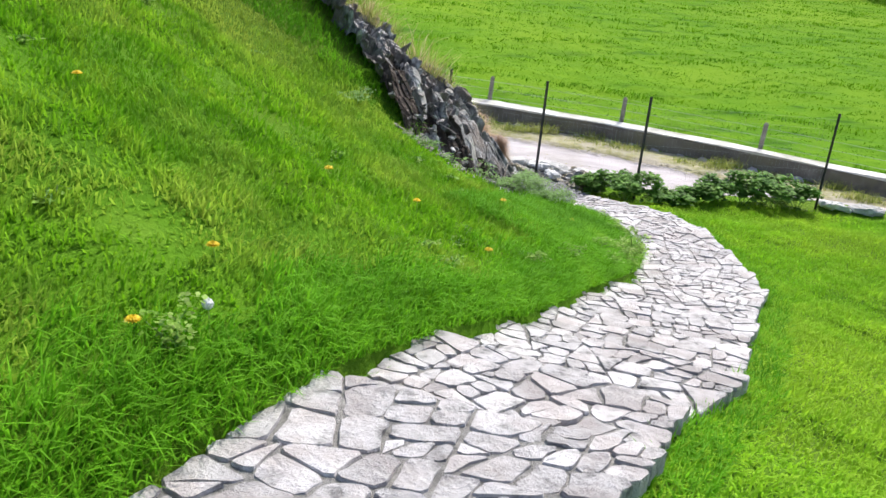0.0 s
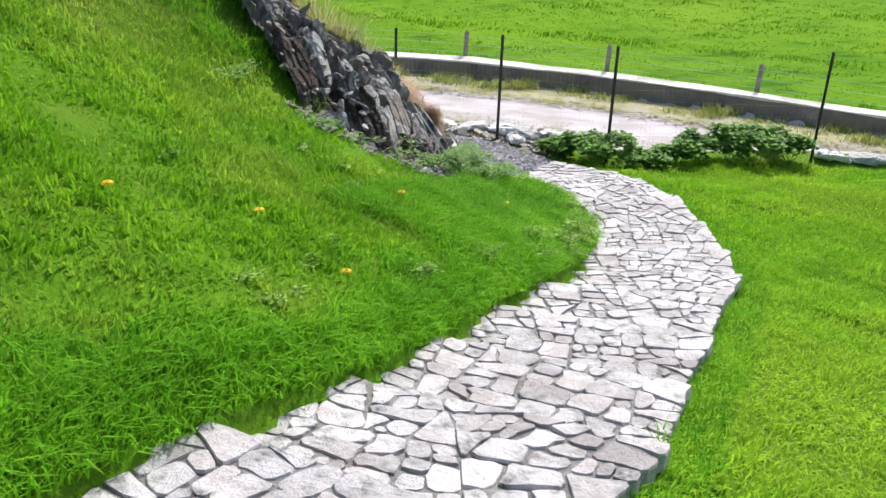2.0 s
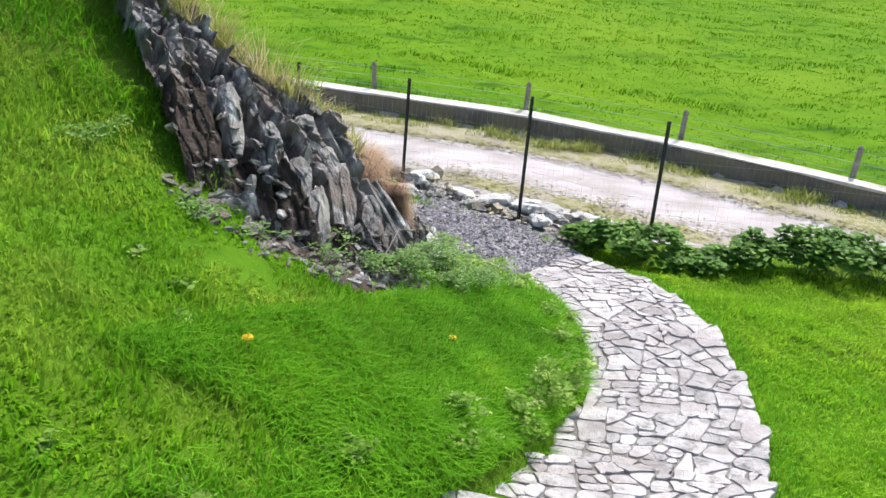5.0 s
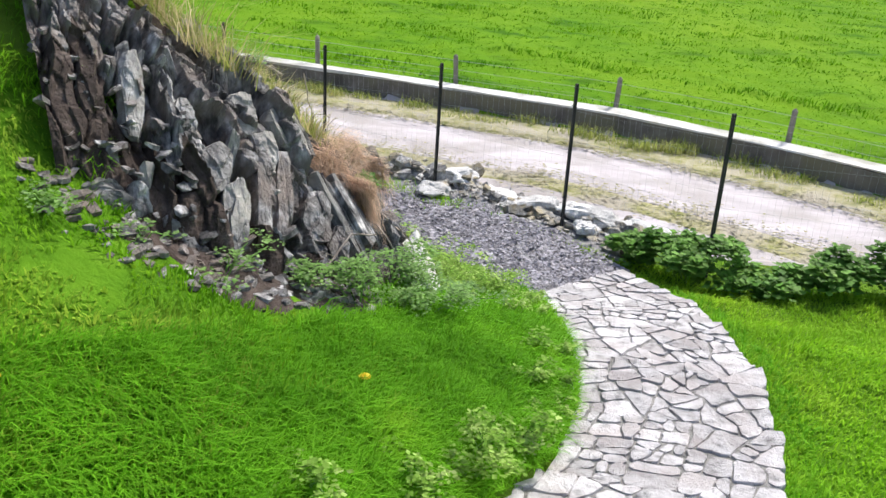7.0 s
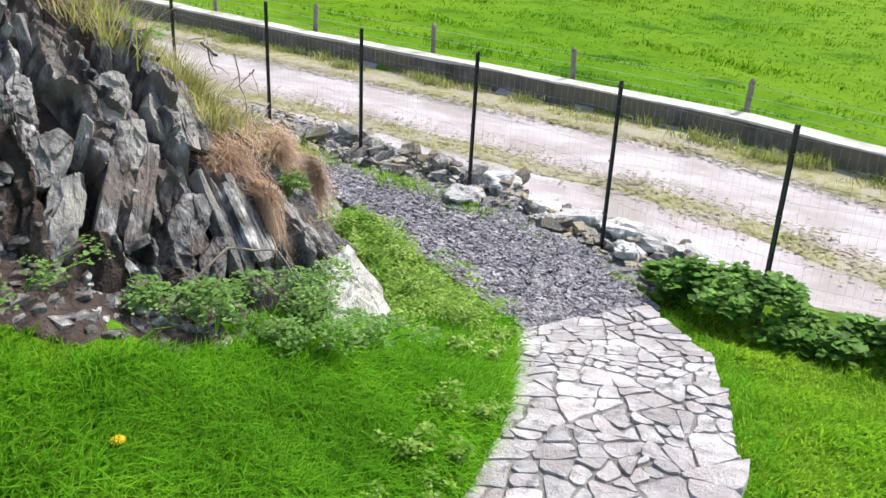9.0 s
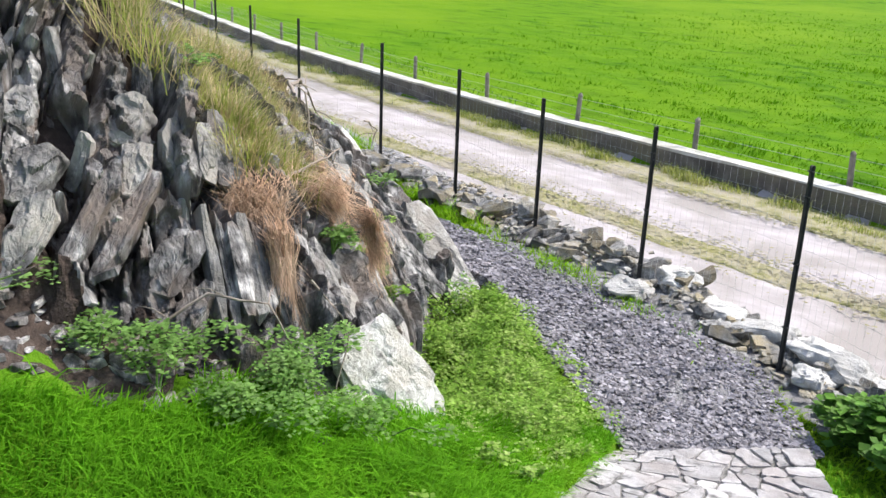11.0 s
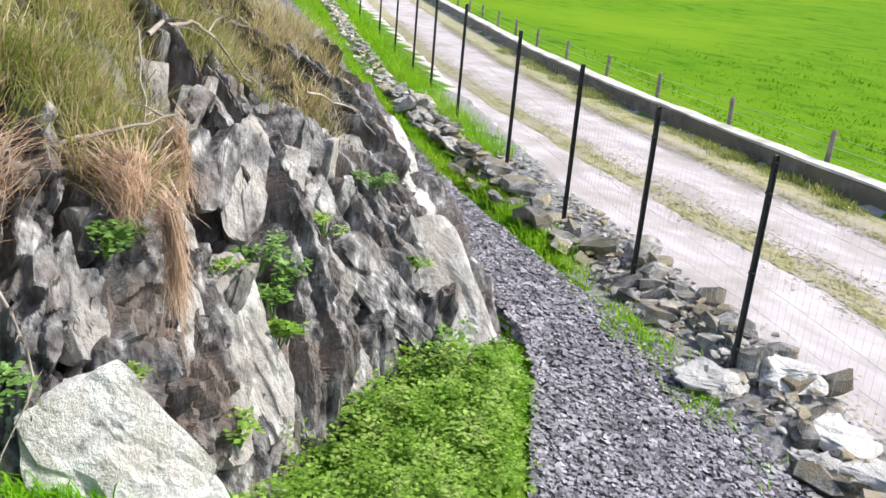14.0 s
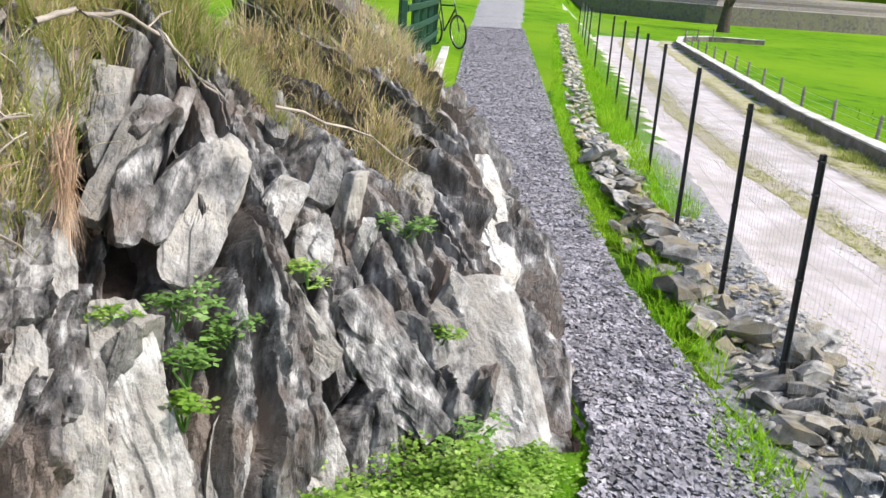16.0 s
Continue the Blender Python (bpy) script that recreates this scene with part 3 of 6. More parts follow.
def splinters(p, size, seed, tilt=0.5, edge=0.10, pit=0.0, cleft=0.22):
    """Uneven relief of broken rock: irregular long splinters, each with its own depth and its own tilt, parted by narrow clefts."""
    q = np.asarray(p, float) / np.array(size) + 17.3 * seed
    base = np.floor(q)
    d1, d2 = np.full(q.shape[:-1], 1e9), np.full(q.shape[:-1], 1e9)
    v1, v2 = np.zeros(q.shape[:-1]), np.zeros(q.shape[:-1])
    for off in [(a, b, c) for a in (-1, 0, 1) for b in (-1, 0, 1) for c in (-1, 0, 1)]:
        cell = base + np.array(off) + 0.5
        h = [cell_hash(cell + np.array([0, 0, 400 * k])) for k in range(6)]
        r = q - np.floor(cell) - np.stack(h[:3], -1)
        d = (r * r).sum(-1)
        v = h[3] - 0.5 + tilt * ((h[4] - 0.5) * r[..., 2] + (h[5] - 0.5) * r[..., 1] + (h[3] + h[4] - 1) * r[..., 0])
        v = v - pit * (h[3] < 0.14)
        near = d < d1
        second = ~near & (d < d2)
        v2 = np.where(near, v1, np.where(second, v, v2))
        d2 = np.where(near, d1, np.where(second, d, d2))
        v1, d1 = np.where(near, v, v1), np.where(near, d, d1)
    t = np.clip((np.sqrt(d2) - np.sqrt(d1)) / edge, 0, 1)
    return v2 + (v1 - v2) * (0.5 + 0.5 * t) - cleft * (1 - t)


def crag_point(u, v):
    """A place on the crag's smooth skin: u along its foot, v from foot (0) to crest (1)."""
    k = np.arange(len(TOE))
    tx, ty = np.interp(u, k, [t[0] for t in TOE]), np.interp(u, k, [t[1] for t in TOE])
    sx, sy = np.interp(u, k, [t[0] for t in SPINE]), np.interp(u, k, [t[1] for t in SPINE])
    g = v ** 1.6
    x, y = tx + (sx - tx) * g, ty + (sy - ty) * g
    hs = np.interp(u, k, [t[2] for t in TOE])
    zf = np.interp(u, k, TOE_Z)
    d = np.hypot(x - tx, y - ty)
    return np.stack([x, y, zf + np.interp(d, *PROF) * hs - 0.06 * (1 - np.minimum(v * 8, 1))], -1)


def earthy(u, v):
    """Where soil and scree bank up against the lower face: 1, elsewhere 0."""
    return ease(0.12, -0.12, v - 0.42 * np.clip((4.9 - u) / 1.6, 0, 1) + 0.05 * np.sin(u * 9) + 0.03 * np.sin(u * 23 + v * 9))


def crag_skin(u0, u1, nu, nv):
    u = np.linspace(u0, u1, nu)[:, None] + np.zeros((1, nv))
    v = np.linspace(0, 1, nv)[None] + np.zeros((nu, 1))
    P = crag_point(u, v)
    A, B = np.gradient(P, axis=0), np.gradient(P, axis=1)
    N = np.cross(A, B)
    N /= np.linalg.norm(N, axis=-1, keepdims=True) + 1e-9
    for _ in range(3):
        N[1:-1] = (N[:-2] + N[1:-1] + N[2:]) / 3
        N[:, 1:-1] = (N[:, :-2] + N[:, 1:-1] + N[:, 2:]) / 3
    if N[nu // 2, nv // 2, 2] < 0:
        N = -N
    Q = P @ CN
    wav = np.stack([wobble(P[..., 1] + P[..., 2], P[..., 0], 3.0, 2.0), wobble(P[..., 2], P[..., 0], 4.0, 5.0), wobble(P[..., 0], P[..., 1], 3.0, 8.0)], -1)
    Q1 = Q + 0.03 * wav
    amp = np.minimum(v * 6, 1) * (1 - 0.55 * np.clip((v - 0.75) / 0.25, 0, 1))
    # joints run down the slope: squat broken blocks on the south side, long upright ribs on the north side
    spine_ = crag_point(u[:, 0], np.full(nu, 0.35))
    run_ = np.r_[0, np.cumsum(np.linalg.norm(np.diff(spine_, axis=0), axis=1))]
    Q2 = np.stack([run_[:, None] - 0.28 * v + 0.05 * wav[..., 0], 0 * v, 1.6 * v + 0.06 * wav[..., 1]], -1)
    squat = 0.19 * splinters(Q2, (0.115, 1, 0.46), 1, 0.4, 0.09, 0.7, 0.6) + 0.10 * splinters(Q1, (0.10, 0.06, 0.17), 2, 0.45, 0.09, 0.3)
    ribs = 0.22 * splinters(Q2, (0.17, 1, 0.75), 4, 0.35, 0.09, 0.8, 0.7) + 0.10 * splinters(Q2, (0.06, 1, 0.42), 5, 0.45, 0.10, 0.5, 0.4)
    north = ease(6.3, 7.3, u)
    disp = squat * (1 - north) + ribs * north + 0.028 * splinters(Q1, (0.045, 0.036, 0.36), 3, 0.4, 0.16) - 0.02
    disp *= amp * np.where(u < 7.2, 0.85, 1.0) * (1 - 0.75 * earthy(u, v))
    return P + N * disp[..., None], N


crag = tagged(new("rock_outcrop"), "fractured grey slate outcrop with steep splintered faces", "rock", kind="structure")
for u0, u1, nu, nv in ((2.95, 12.0, 820, 230), (12.0, 18.0, 300, 90)):
    P, N = crag_skin(u0, u1, nu, nv)
    i = np.arange(nu * nv).reshape(nu, nv)
    q = np.stack([i[:-1, :-1], i[1:, :-1], i[1:, 1:], i[:-1, 1:]], -1).reshape(-1, 4)
    me = mesh_of("rock_face", P.reshape(-1, 3), q, [M_ROCK, M_SOIL])
    uu, vv = np.meshgrid(np.linspace(u0, u1, nu)[:-1], np.linspace(0, 1, nv)[:-1], indexing="ij")
    me.polygons.foreach_set("material_index", (earthy(uu, vv) > 0.5).astype(np.int32).ravel())
    part("rock_face", me, crag)


def rough_rock(name, rng, size, m, planes=9, n=15, chip=0.02):
    """A faceted boulder: a dense ball cut flat by random planes, then splintered along its length (z)."""
    t = np.linspace(-1, 1, n)
    a, b = np.meshgrid(t, t)
    o = np.ones_like(a)
    V, F = [], []
    for q in ((o, a, b), (-o, b, a), (b, o, a), (a, -o, b), (a, b, o), (b, a, -o)):
        base = sum(len(x) for x in V)
        V.append(np.stack(q, -1).reshape(-1, 3))
        i = np.arange(n * n).reshape(n, n) + base
        F.append(np.stack([i[:-1, :-1], i[:-1, 1:], i[1:, 1:], i[1:, :-1]], -1).reshape(-1, 4))
    V, F = np.concatenate(V), np.concatenate(F)
    V = V / np.linalg.norm(V, axis=1)[:, None] ** 0.5
    for k in range(planes):
        nn = np.array([rng.uniform(-1, 1), rng.uniform(-0.7, 0.7), rng.uniform(-1, 1)])
        nn /= np.linalg.norm(nn)
        over = np.maximum(V @ nn - rng.uniform(0.62, 1.0), 0)
        V = V - over[:, None] * nn
    V = V * np.array(size) / 2
    out = V / (np.linalg.norm(V, axis=1)[:, None] + 1e-9)
    w = np.array(size).max()
    h = splinters(V, (0.20 * w, 0.16 * w, 0.45 * w), rng.random() * 9, 0.8, 0.15) + 0.4 * splinters(V, (0.07 * w, 0.06 * w, 0.16 * w), rng.random() * 9, 0.6, 0.2)
    return mesh_of(name, V + out * ((h * 2.6) * chip)[:, None], F, m)


def stand(centre, up, face):
    """A pose with z along up and the broad side (y) towards face."""
    c = Vector(up).normalized()
    b = Vector(face)
    b = (b - c * b.dot(c)).normalized()
    a = b.cross(c)
    return Matrix.Translation(centre) @ Matrix((a, b, c)).transposed().to_4x4()


def plate(rng, W, T, L, m, n=17):
    """A split slab of slate: flat broad faces, a broken angular outline, edges flaked along the beds."""
    t = np.linspace(-1, 1, n)
    a, b = np.meshgrid(t, t)
    o = np.ones_like(a)
    V, F = [], []
    for k, q in enumerate(((o, a, b), (-o, b, a), (b, o, a), (a, -o, b), (a, b, o), (b, a, -o))):
        V.append(np.stack(q, -1).reshape(-1, 3))
        i = np.arange(n * n).reshape(n, n) + k * n * n
        F.append(np.stack([i[:-1, :-1], i[:-1, 1:], i[1:, 1:], i[1:, :-1]], -1).reshape(-1, 4))
    V, F = np.concatenate(V), np.concatenate(F)
    V = V / np.linalg.norm(V, axis=1)[:, None] ** 0.12
    cuts = [(math.cos(q), rng.uniform(-0.35, 0.35), math.sin(q), rng.uniform(0.80, 1.18)) for q in [k * 0.785 + rng.uniform(-0.35, 0.35) for k in range(8)]]
    cuts += [(rng.uniform(-0.3, 0.3), 1, rng.uniform(-0.25, 0.25), rng.uniform(0.62, 0.9)) for k in range(3)]
    for cx_, cy_, cz_, d in cuts:
        nn = np.array([cx_, cy_, cz_])
        nn /= np.linalg.norm(nn)
        V = V - np.maximum(V @ nn - d, 0)[:, None] * nn
    V = V * np.array([W, T, L]) / 2
    seed_ = rng.random() * 9
    h = splinters(V, (0.5 * W, 0.6 * T, 0.42 * L), seed_, 1.0, 0.06) + 0.4 * splinters(V, (0.2 * W, 0.3 * T, 0.2 * L), seed_ + 3, 0.8, 0.12)
    out = V / (np.linalg.norm(V / np.array([W, T, L]), axis=1)[:, None] + 1e-9) / np.array([W, T, L])
    return mesh_of("slab", V + out * (h * 0.17 * min(W, 0.2))[:, None] * np.array([0.7, 1.0, 0.35]), F, m)


rs = random.Random(21)
for k in range(95):
    u = rs.uniform(3.2, 7.0) if k < 55 else rs.uniform(7.0, 14.5)
    v = rs.uniform(0.06, 0.74) if u > 7 else rs.uniform(0.2, 0.6)
    p = Vector(crag_point(np.array([u]), np.array([v]))[0])
    L = rs.uniform(0.14, 0.42) if u > 7 else rs.uniform(0.07, 0.24)
    ob = part("slab", plate(rs, L * (rs.uniform(0.3, 0.55) if u > 7 else rs.uniform(0.2, 0.4)), L * rs.uniform(0.16, 0.3), L, rs.choice((M_SLAB, M_ROCK, M_ROCK, M_SLAB)), 11), crag)
    j = [rs.gauss(0, 0.12) for q in range(6)]
    ob.matrix_basis = stand(p - Vector((0.04, 0, 0.06)), AX_C + Vector(j[:3]), (AX_B if u > 7 else Vector((0.6, -0.7, 0.2))) + Vector(j[3:]))


def slab(centre, up, face, W, L, m):
    """One of the larger slabs that stand out of the face."""
    if face[1] < -0.1 and W < 0.23:
        W, L = 0.7 * W, 1.25 * L
    T = 0.05 + 0.5 * min(W, 0.24)
    ob = part("slab", plate(rs, W, T, L, m, 25), crag)
    ob.matrix_basis = stand(Vector(centre) - Vector(face).normalized() * T * (0.42 if face[1] < -0.1 and W < 0.2 else 0.22), up, face)


slab((-1.66, -1.69, 0.89), (-0.65, 0.30, 0.70), (0.76, 0.22, 0.61), 0.16, 0.54, M_SLAB)
slab((-1.63, -1.78, 0.94), (-0.63, 0.40, 0.67), (0.78, 0.29, 0.56), 0.12, 0.37, M_ROCK)
slab((-1.76, -1.51, 0.82), (-0.62, 0.42, 0.66), (0.78, 0.20, 0.60), 0.13, 0.38, M_PALE)
slab((-1.79, -1.37, 0.73), (-0.71, 0.10, 0.69), (0.70, 0.12, 0.70), 0.12, 0.24, M_PALE)
slab((-1.58, -1.44, 0.56), (-0.23, -0.61, 0.76), (0.90, 0.15, 0.40), 0.15, 0.42, M_PALE)
slab((-2.65, -0.60, 0.61), (-0.74, -0.05, 0.67), (0.67, 0.05, 0.74), 0.22, 0.66, M_QUARTZ)
slab((-1.75, -0.81, 0.26), (-0.63, -0.16, 0.76), (0.77, -0.09, 0.63), 0.47, 0.78, M_PALE)
slab((-1.66, -1.11, 0.37), (-0.31, -0.55, 0.78), (0.91, 0.06, 0.41), 0.21, 0.54, M_ROCK)
slab((-1.66, -0.61, -0.05), (-0.52, -0.11, 0.85), (0.86, -0.13, 0.50), 0.28, 0.33, M_SLAB)
slab((-1.36, -1.38, 0.14), (-0.51, 0.10, 0.85), (0.86, 0.13, 0.50), 0.25, 0.47, M_PALE)
slab((-1.22, -1.61, 0.27), (-0.52, 0.04, 0.85), (0.84, 0.15, 0.51), 0.12, 0.42, M_SLAB)
slab((-1.10, -1.82, 0.45), (-0.39, -0.26, 0.88), (0.85, 0.25, 0.45), 0.19, 0.71, M_PALE)
slab((-0.92, -1.97, 0.45), (-0.56, -0.07, 0.83), (0.79, 0.25, 0.56), 0.19, 0.48, M_SLAB)
slab((-0.77, -2.34, 0.79), (-0.69, 0.06, 0.72), (0.68, 0.38, 0.63), 0.14, 0.25, M_SLAB)
slab((-0.82, -2.40, 0.88), (-0.69, 0.08, 0.72), (0.71, 0.23, 0.66), 0.06, 0.25, M_SLAB)
slab((-0.80, -2.24, 0.69), (-0.75, 0.17, 0.64), (0.65, 0.39, 0.66), 0.12, 0.30, M_SLAB)
slab((-0.92, -2.09, 0.61), (-0.78, 0.21, 0.60), (0.63, 0.36, 0.69), 0.07, 0.14, M_PALE)
slab((-1.65, -1.93, 1.03), (-0.63, 0.32, 0.70), (0.77, 0.16, 0.62), 0.09, 0.44, M_SLAB)
slab((-1.82, -1.82, 1.08), (-0.60, 0.35, 0.72), (0.79, 0.14, 0.59), 0.07, 0.32, M_ROCK)
slab((-1.82, -2.02, 1.16), (-0.62, -0.25, 0.74), (0.76, 0.06, 0.65), 0.13, 0.26, M_SLAB)
slab((-1.22, -2.02, 0.81), (-0.67, -0.12, 0.73), (0.69, 0.26, 0.68), 0.10, 0.29, M_PALE)
slab((-2.55, -0.94, 0.70), (-0.59, 0.36, 0.72), (0.74, -0.10, 0.66), 0.20, 0.26, M_SLAB)
slab((-1.75, -1.03, 0.42), (-0.50, -0.32, 0.81), (0.85, -0.02, 0.52), 0.21, 0.23, M_SLAB)
slab((-2.02, -1.32, 0.91), (-0.60, 0.33, 0.73), (0.79, 0.14, 0.59), 0.12, 0.22, M_SLAB)
slab((-2.24, -1.48, 1.07), (-0.62, 0.10, 0.78), (0.78, 0.23, 0.58), 0.09, 0.19, M_SLAB)
slab((-1.01, -2.06, 0.68), (-0.64, -0.11, 0.76), (0.66, 0.42, 0.62), 0.09, 0.24, M_SLAB)
slab((-1.06, -1.94, 0.57), (-0.67, -0.04, 0.74), (0.68, 0.39, 0.63), 0.10, 0.31, M_SLAB)
slab((-1.69, -2.17, 1.22), (-0.60, -0.03, 0.80), (0.69, 0.48, 0.54), 0.16, 0.28, M_SLAB)
slab((-1.81, -2.10, 1.19), (-0.62, 0.09, 0.78), (0.71, 0.47, 0.52), 0.12, 0.30, M_ROCK)
slab((-1.79, -1.98, 1.13), (-0.64, 0.11, 0.76), (0.76, 0.25, 0.60), 0.12, 0.39, M_SLAB)
slab((-1.54, -1.88, 0.95), (-0.69, 0.13, 0.71), (0.71, 0.32, 0.63), 0.11, 0.33, M_ROCK)
slab((-1.38, -2.08, 0.99), (-0.68, -0.01, 0.73), (0.65, 0.45, 0.62), 0.09, 0.31, M_PALE)
slab((-0.92, -1.98, 0.45), (-0.64, 0.02, 0.77), (0.71, 0.40, 0.58), 0.11, 0.13, M_SLAB)
slab((-0.50, -2.30, 0.42), (-0.26, -0.44, 0.86), (0.88, -0.05, 0.42), 0.40, 0.66, M_QUARTZ)
slab((-0.62, -2.46, 0.50), (-0.22, -0.30, 0.90), (0.85, -0.35, 0.35), 0.24, 0.50, M_PALE)
slab((-1.06, -3.38, 1.15), (-0.27, 0.64, 0.72), (0.63, -0.45, 0.64), 0.17, 0.27, M_SLAB)
slab((-1.22, -2.93, 1.44), (-0.16, 0.71, 0.69), (0.65, -0.45, 0.61), 0.21, 0.18, M_SLAB)
slab((-1.10, -2.99, 1.30), (-0.46, 0.55, 0.70), (0.55, -0.45, 0.71), 0.16, 0.17, M_PALE)
slab((-1.02, -3.20, 1.16), (-0.31, 0.69, 0.65), (0.59, -0.40, 0.70), 0.11, 0.30, M_ROCK)
slab((-0.98, -3.08, 1.15), (-0.31, 0.69, 0.66), (0.58, -0.42, 0.70), 0.11, 0.36, M_ROCK)
slab((-1.18, -3.29, 1.32), (-0.23, 0.72, 0.66), (0.65, -0.39, 0.65), 0.19, 0.19, M_SLAB)
slab((-0.87, -2.97, 1.05), (-0.25, 0.73, 0.64), (0.57, -0.42, 0.71), 0.20, 0.23, M_ROCK)
slab((-0.76, -2.99, 0.90), (-0.24, 0.64, 0.73), (0.57, -0.52, 0.64), 0.16, 0.17, M_ROCK)
slab((-1.50, -3.35, 1.60), (-0.30, 0.61, 0.73), (0.60, -0.48, 0.64), 0.14, 0.30, M_PALE)
slab((-1.33, -3.24, 1.50), (-0.48, 0.49, 0.73), (0.60, -0.42, 0.68), 0.15, 0.13, M_SLAB)
slab((-1.21, -3.58, 1.09), (-0.55, -0.05, 0.84), (0.59, -0.73, 0.34), 0.17, 0.18, M_SLAB)
slab((-1.48, -3.70, 1.27), (-0.48, 0.02, 0.88), (0.55, -0.77, 0.32), 0.23, 0.18, M_SLAB)
slab((-1.36, -3.61, 1.25), (-0.29, 0.26, 0.92), (0.52, -0.77, 0.38), 0.15, 0.12, M_ROCK)
slab((-0.80, -2.87, 1.00), (-0.58, 0.21, 0.79), (0.78, -0.13, 0.61), 0.06, 0.37, M_SLAB)
slab((-0.78, -2.83, 0.98), (-0.58, 0.21, 0.79), (0.78, -0.14, 0.61), 0.06, 0.38, M_ROCK)
slab((-0.77, -2.79, 0.98), (-0.60, 0.23, 0.77), (0.79, 0.04, 0.61), 0.06, 0.35, M_ROCK)
slab((-0.78, -2.74, 0.97), (-0.63, 0.23, 0.74), (0.77, 0.04, 0.64), 0.06, 0.42, M_SLAB)
slab((-0.79, -2.69, 0.97), (-0.64, 0.24, 0.73), (0.76, 0.04, 0.65), 0.06, 0.39, M_ROCK)
slab((-0.78, -2.64, 0.95), (-0.66, 0.25, 0.71), (0.74, 0.04, 0.67), 0.06, 0.41, M_ROCK)
slab((-1.09, -2.82, 1.32), (-0.60, 0.23, 0.77), (0.77, -0.08, 0.63), 0.09, 0.27, M_SLAB)
slab((-1.07, -2.77, 1.31), (-0.60, 0.24, 0.76), (0.77, -0.09, 0.64), 0.08, 0.28, M_ROCK)
slab((-1.06, -2.72, 1.31), (-0.59, 0.27, 0.76), (0.80, 0.06, 0.60), 0.08, 0.24, M_SLAB)
slab((-1.09, -2.65, 1.31), (-0.59, 0.27, 0.76), (0.80, 0.10, 0.59), 0.09, 0.31, M_ROCK)
slab((-1.13, -2.58, 1.30), (-0.58, 0.30, 0.76), (0.81, 0.12, 0.57), 0.09, 0.27, M_SLAB)
# broken stones and scree at the foot of the face
for k in range(460):
    u = rs.uniform(2.9, 5.6)
    if k % 4 == 1 and u < 4.9:
        q = crag_point(np.array([u]), np.array([rs.uniform(0.02, 0.40 * min((4.9 - u) / 1.6, 1) + 0.05)]))[0]
        s = rs.uniform(0.015, 0.05)
        ob = part("loose_stone", rock_mesh("loose_stone", rs, (s * 1.5, s, s * 0.5), M_ROCK, 5), crag)
        ob.matrix_basis = pose(q[0], q[1], q[2] - 0.012, rs.uniform(-40, 40), rs.uniform(-40, 40), rs.uniform(0, 180))
        continue
    p = crag_point(np.array([u]), np.array([0.0]))[0]
    x, y = p[0] + rs.gauss(0.02, 0.10), p[1] + rs.gauss(-0.12, 0.12)
    z = float(ground_z(np.array([x]), np.array([y]))[0])
    s = rs.uniform(0.015, 0.05)
    ob = part("loose_stone", rock_mesh("loose_stone", rs, (s * 1.5, s, s * 0.5), M_ROCK, 5), crag)
    ob.matrix_basis = pose(x, y, z + s * 0.15, rs.uniform(-20, 20), rs.uniform(-20, 20), rs.uniform(0, 180))

# ---------- paved steps ----------

def clip(poly, nx_, ny_, c):
    """The part of a polygon where nx*x + ny*y <= c."""
    out = []
    for (ax, ay), (bx, by) in zip(poly, poly[1:] + poly[:1]):
        da, db = nx_ * ax + ny_ * ay - c, nx_ * bx + ny_ * by - c
        if da <= 0:
            out.append((ax, ay))
        if (da < 0 < db) or (db < 0 < da):
            t = da / (da - db)
            out.append((ax + (bx - ax) * t, ay + (by - ay) * t))
    return out


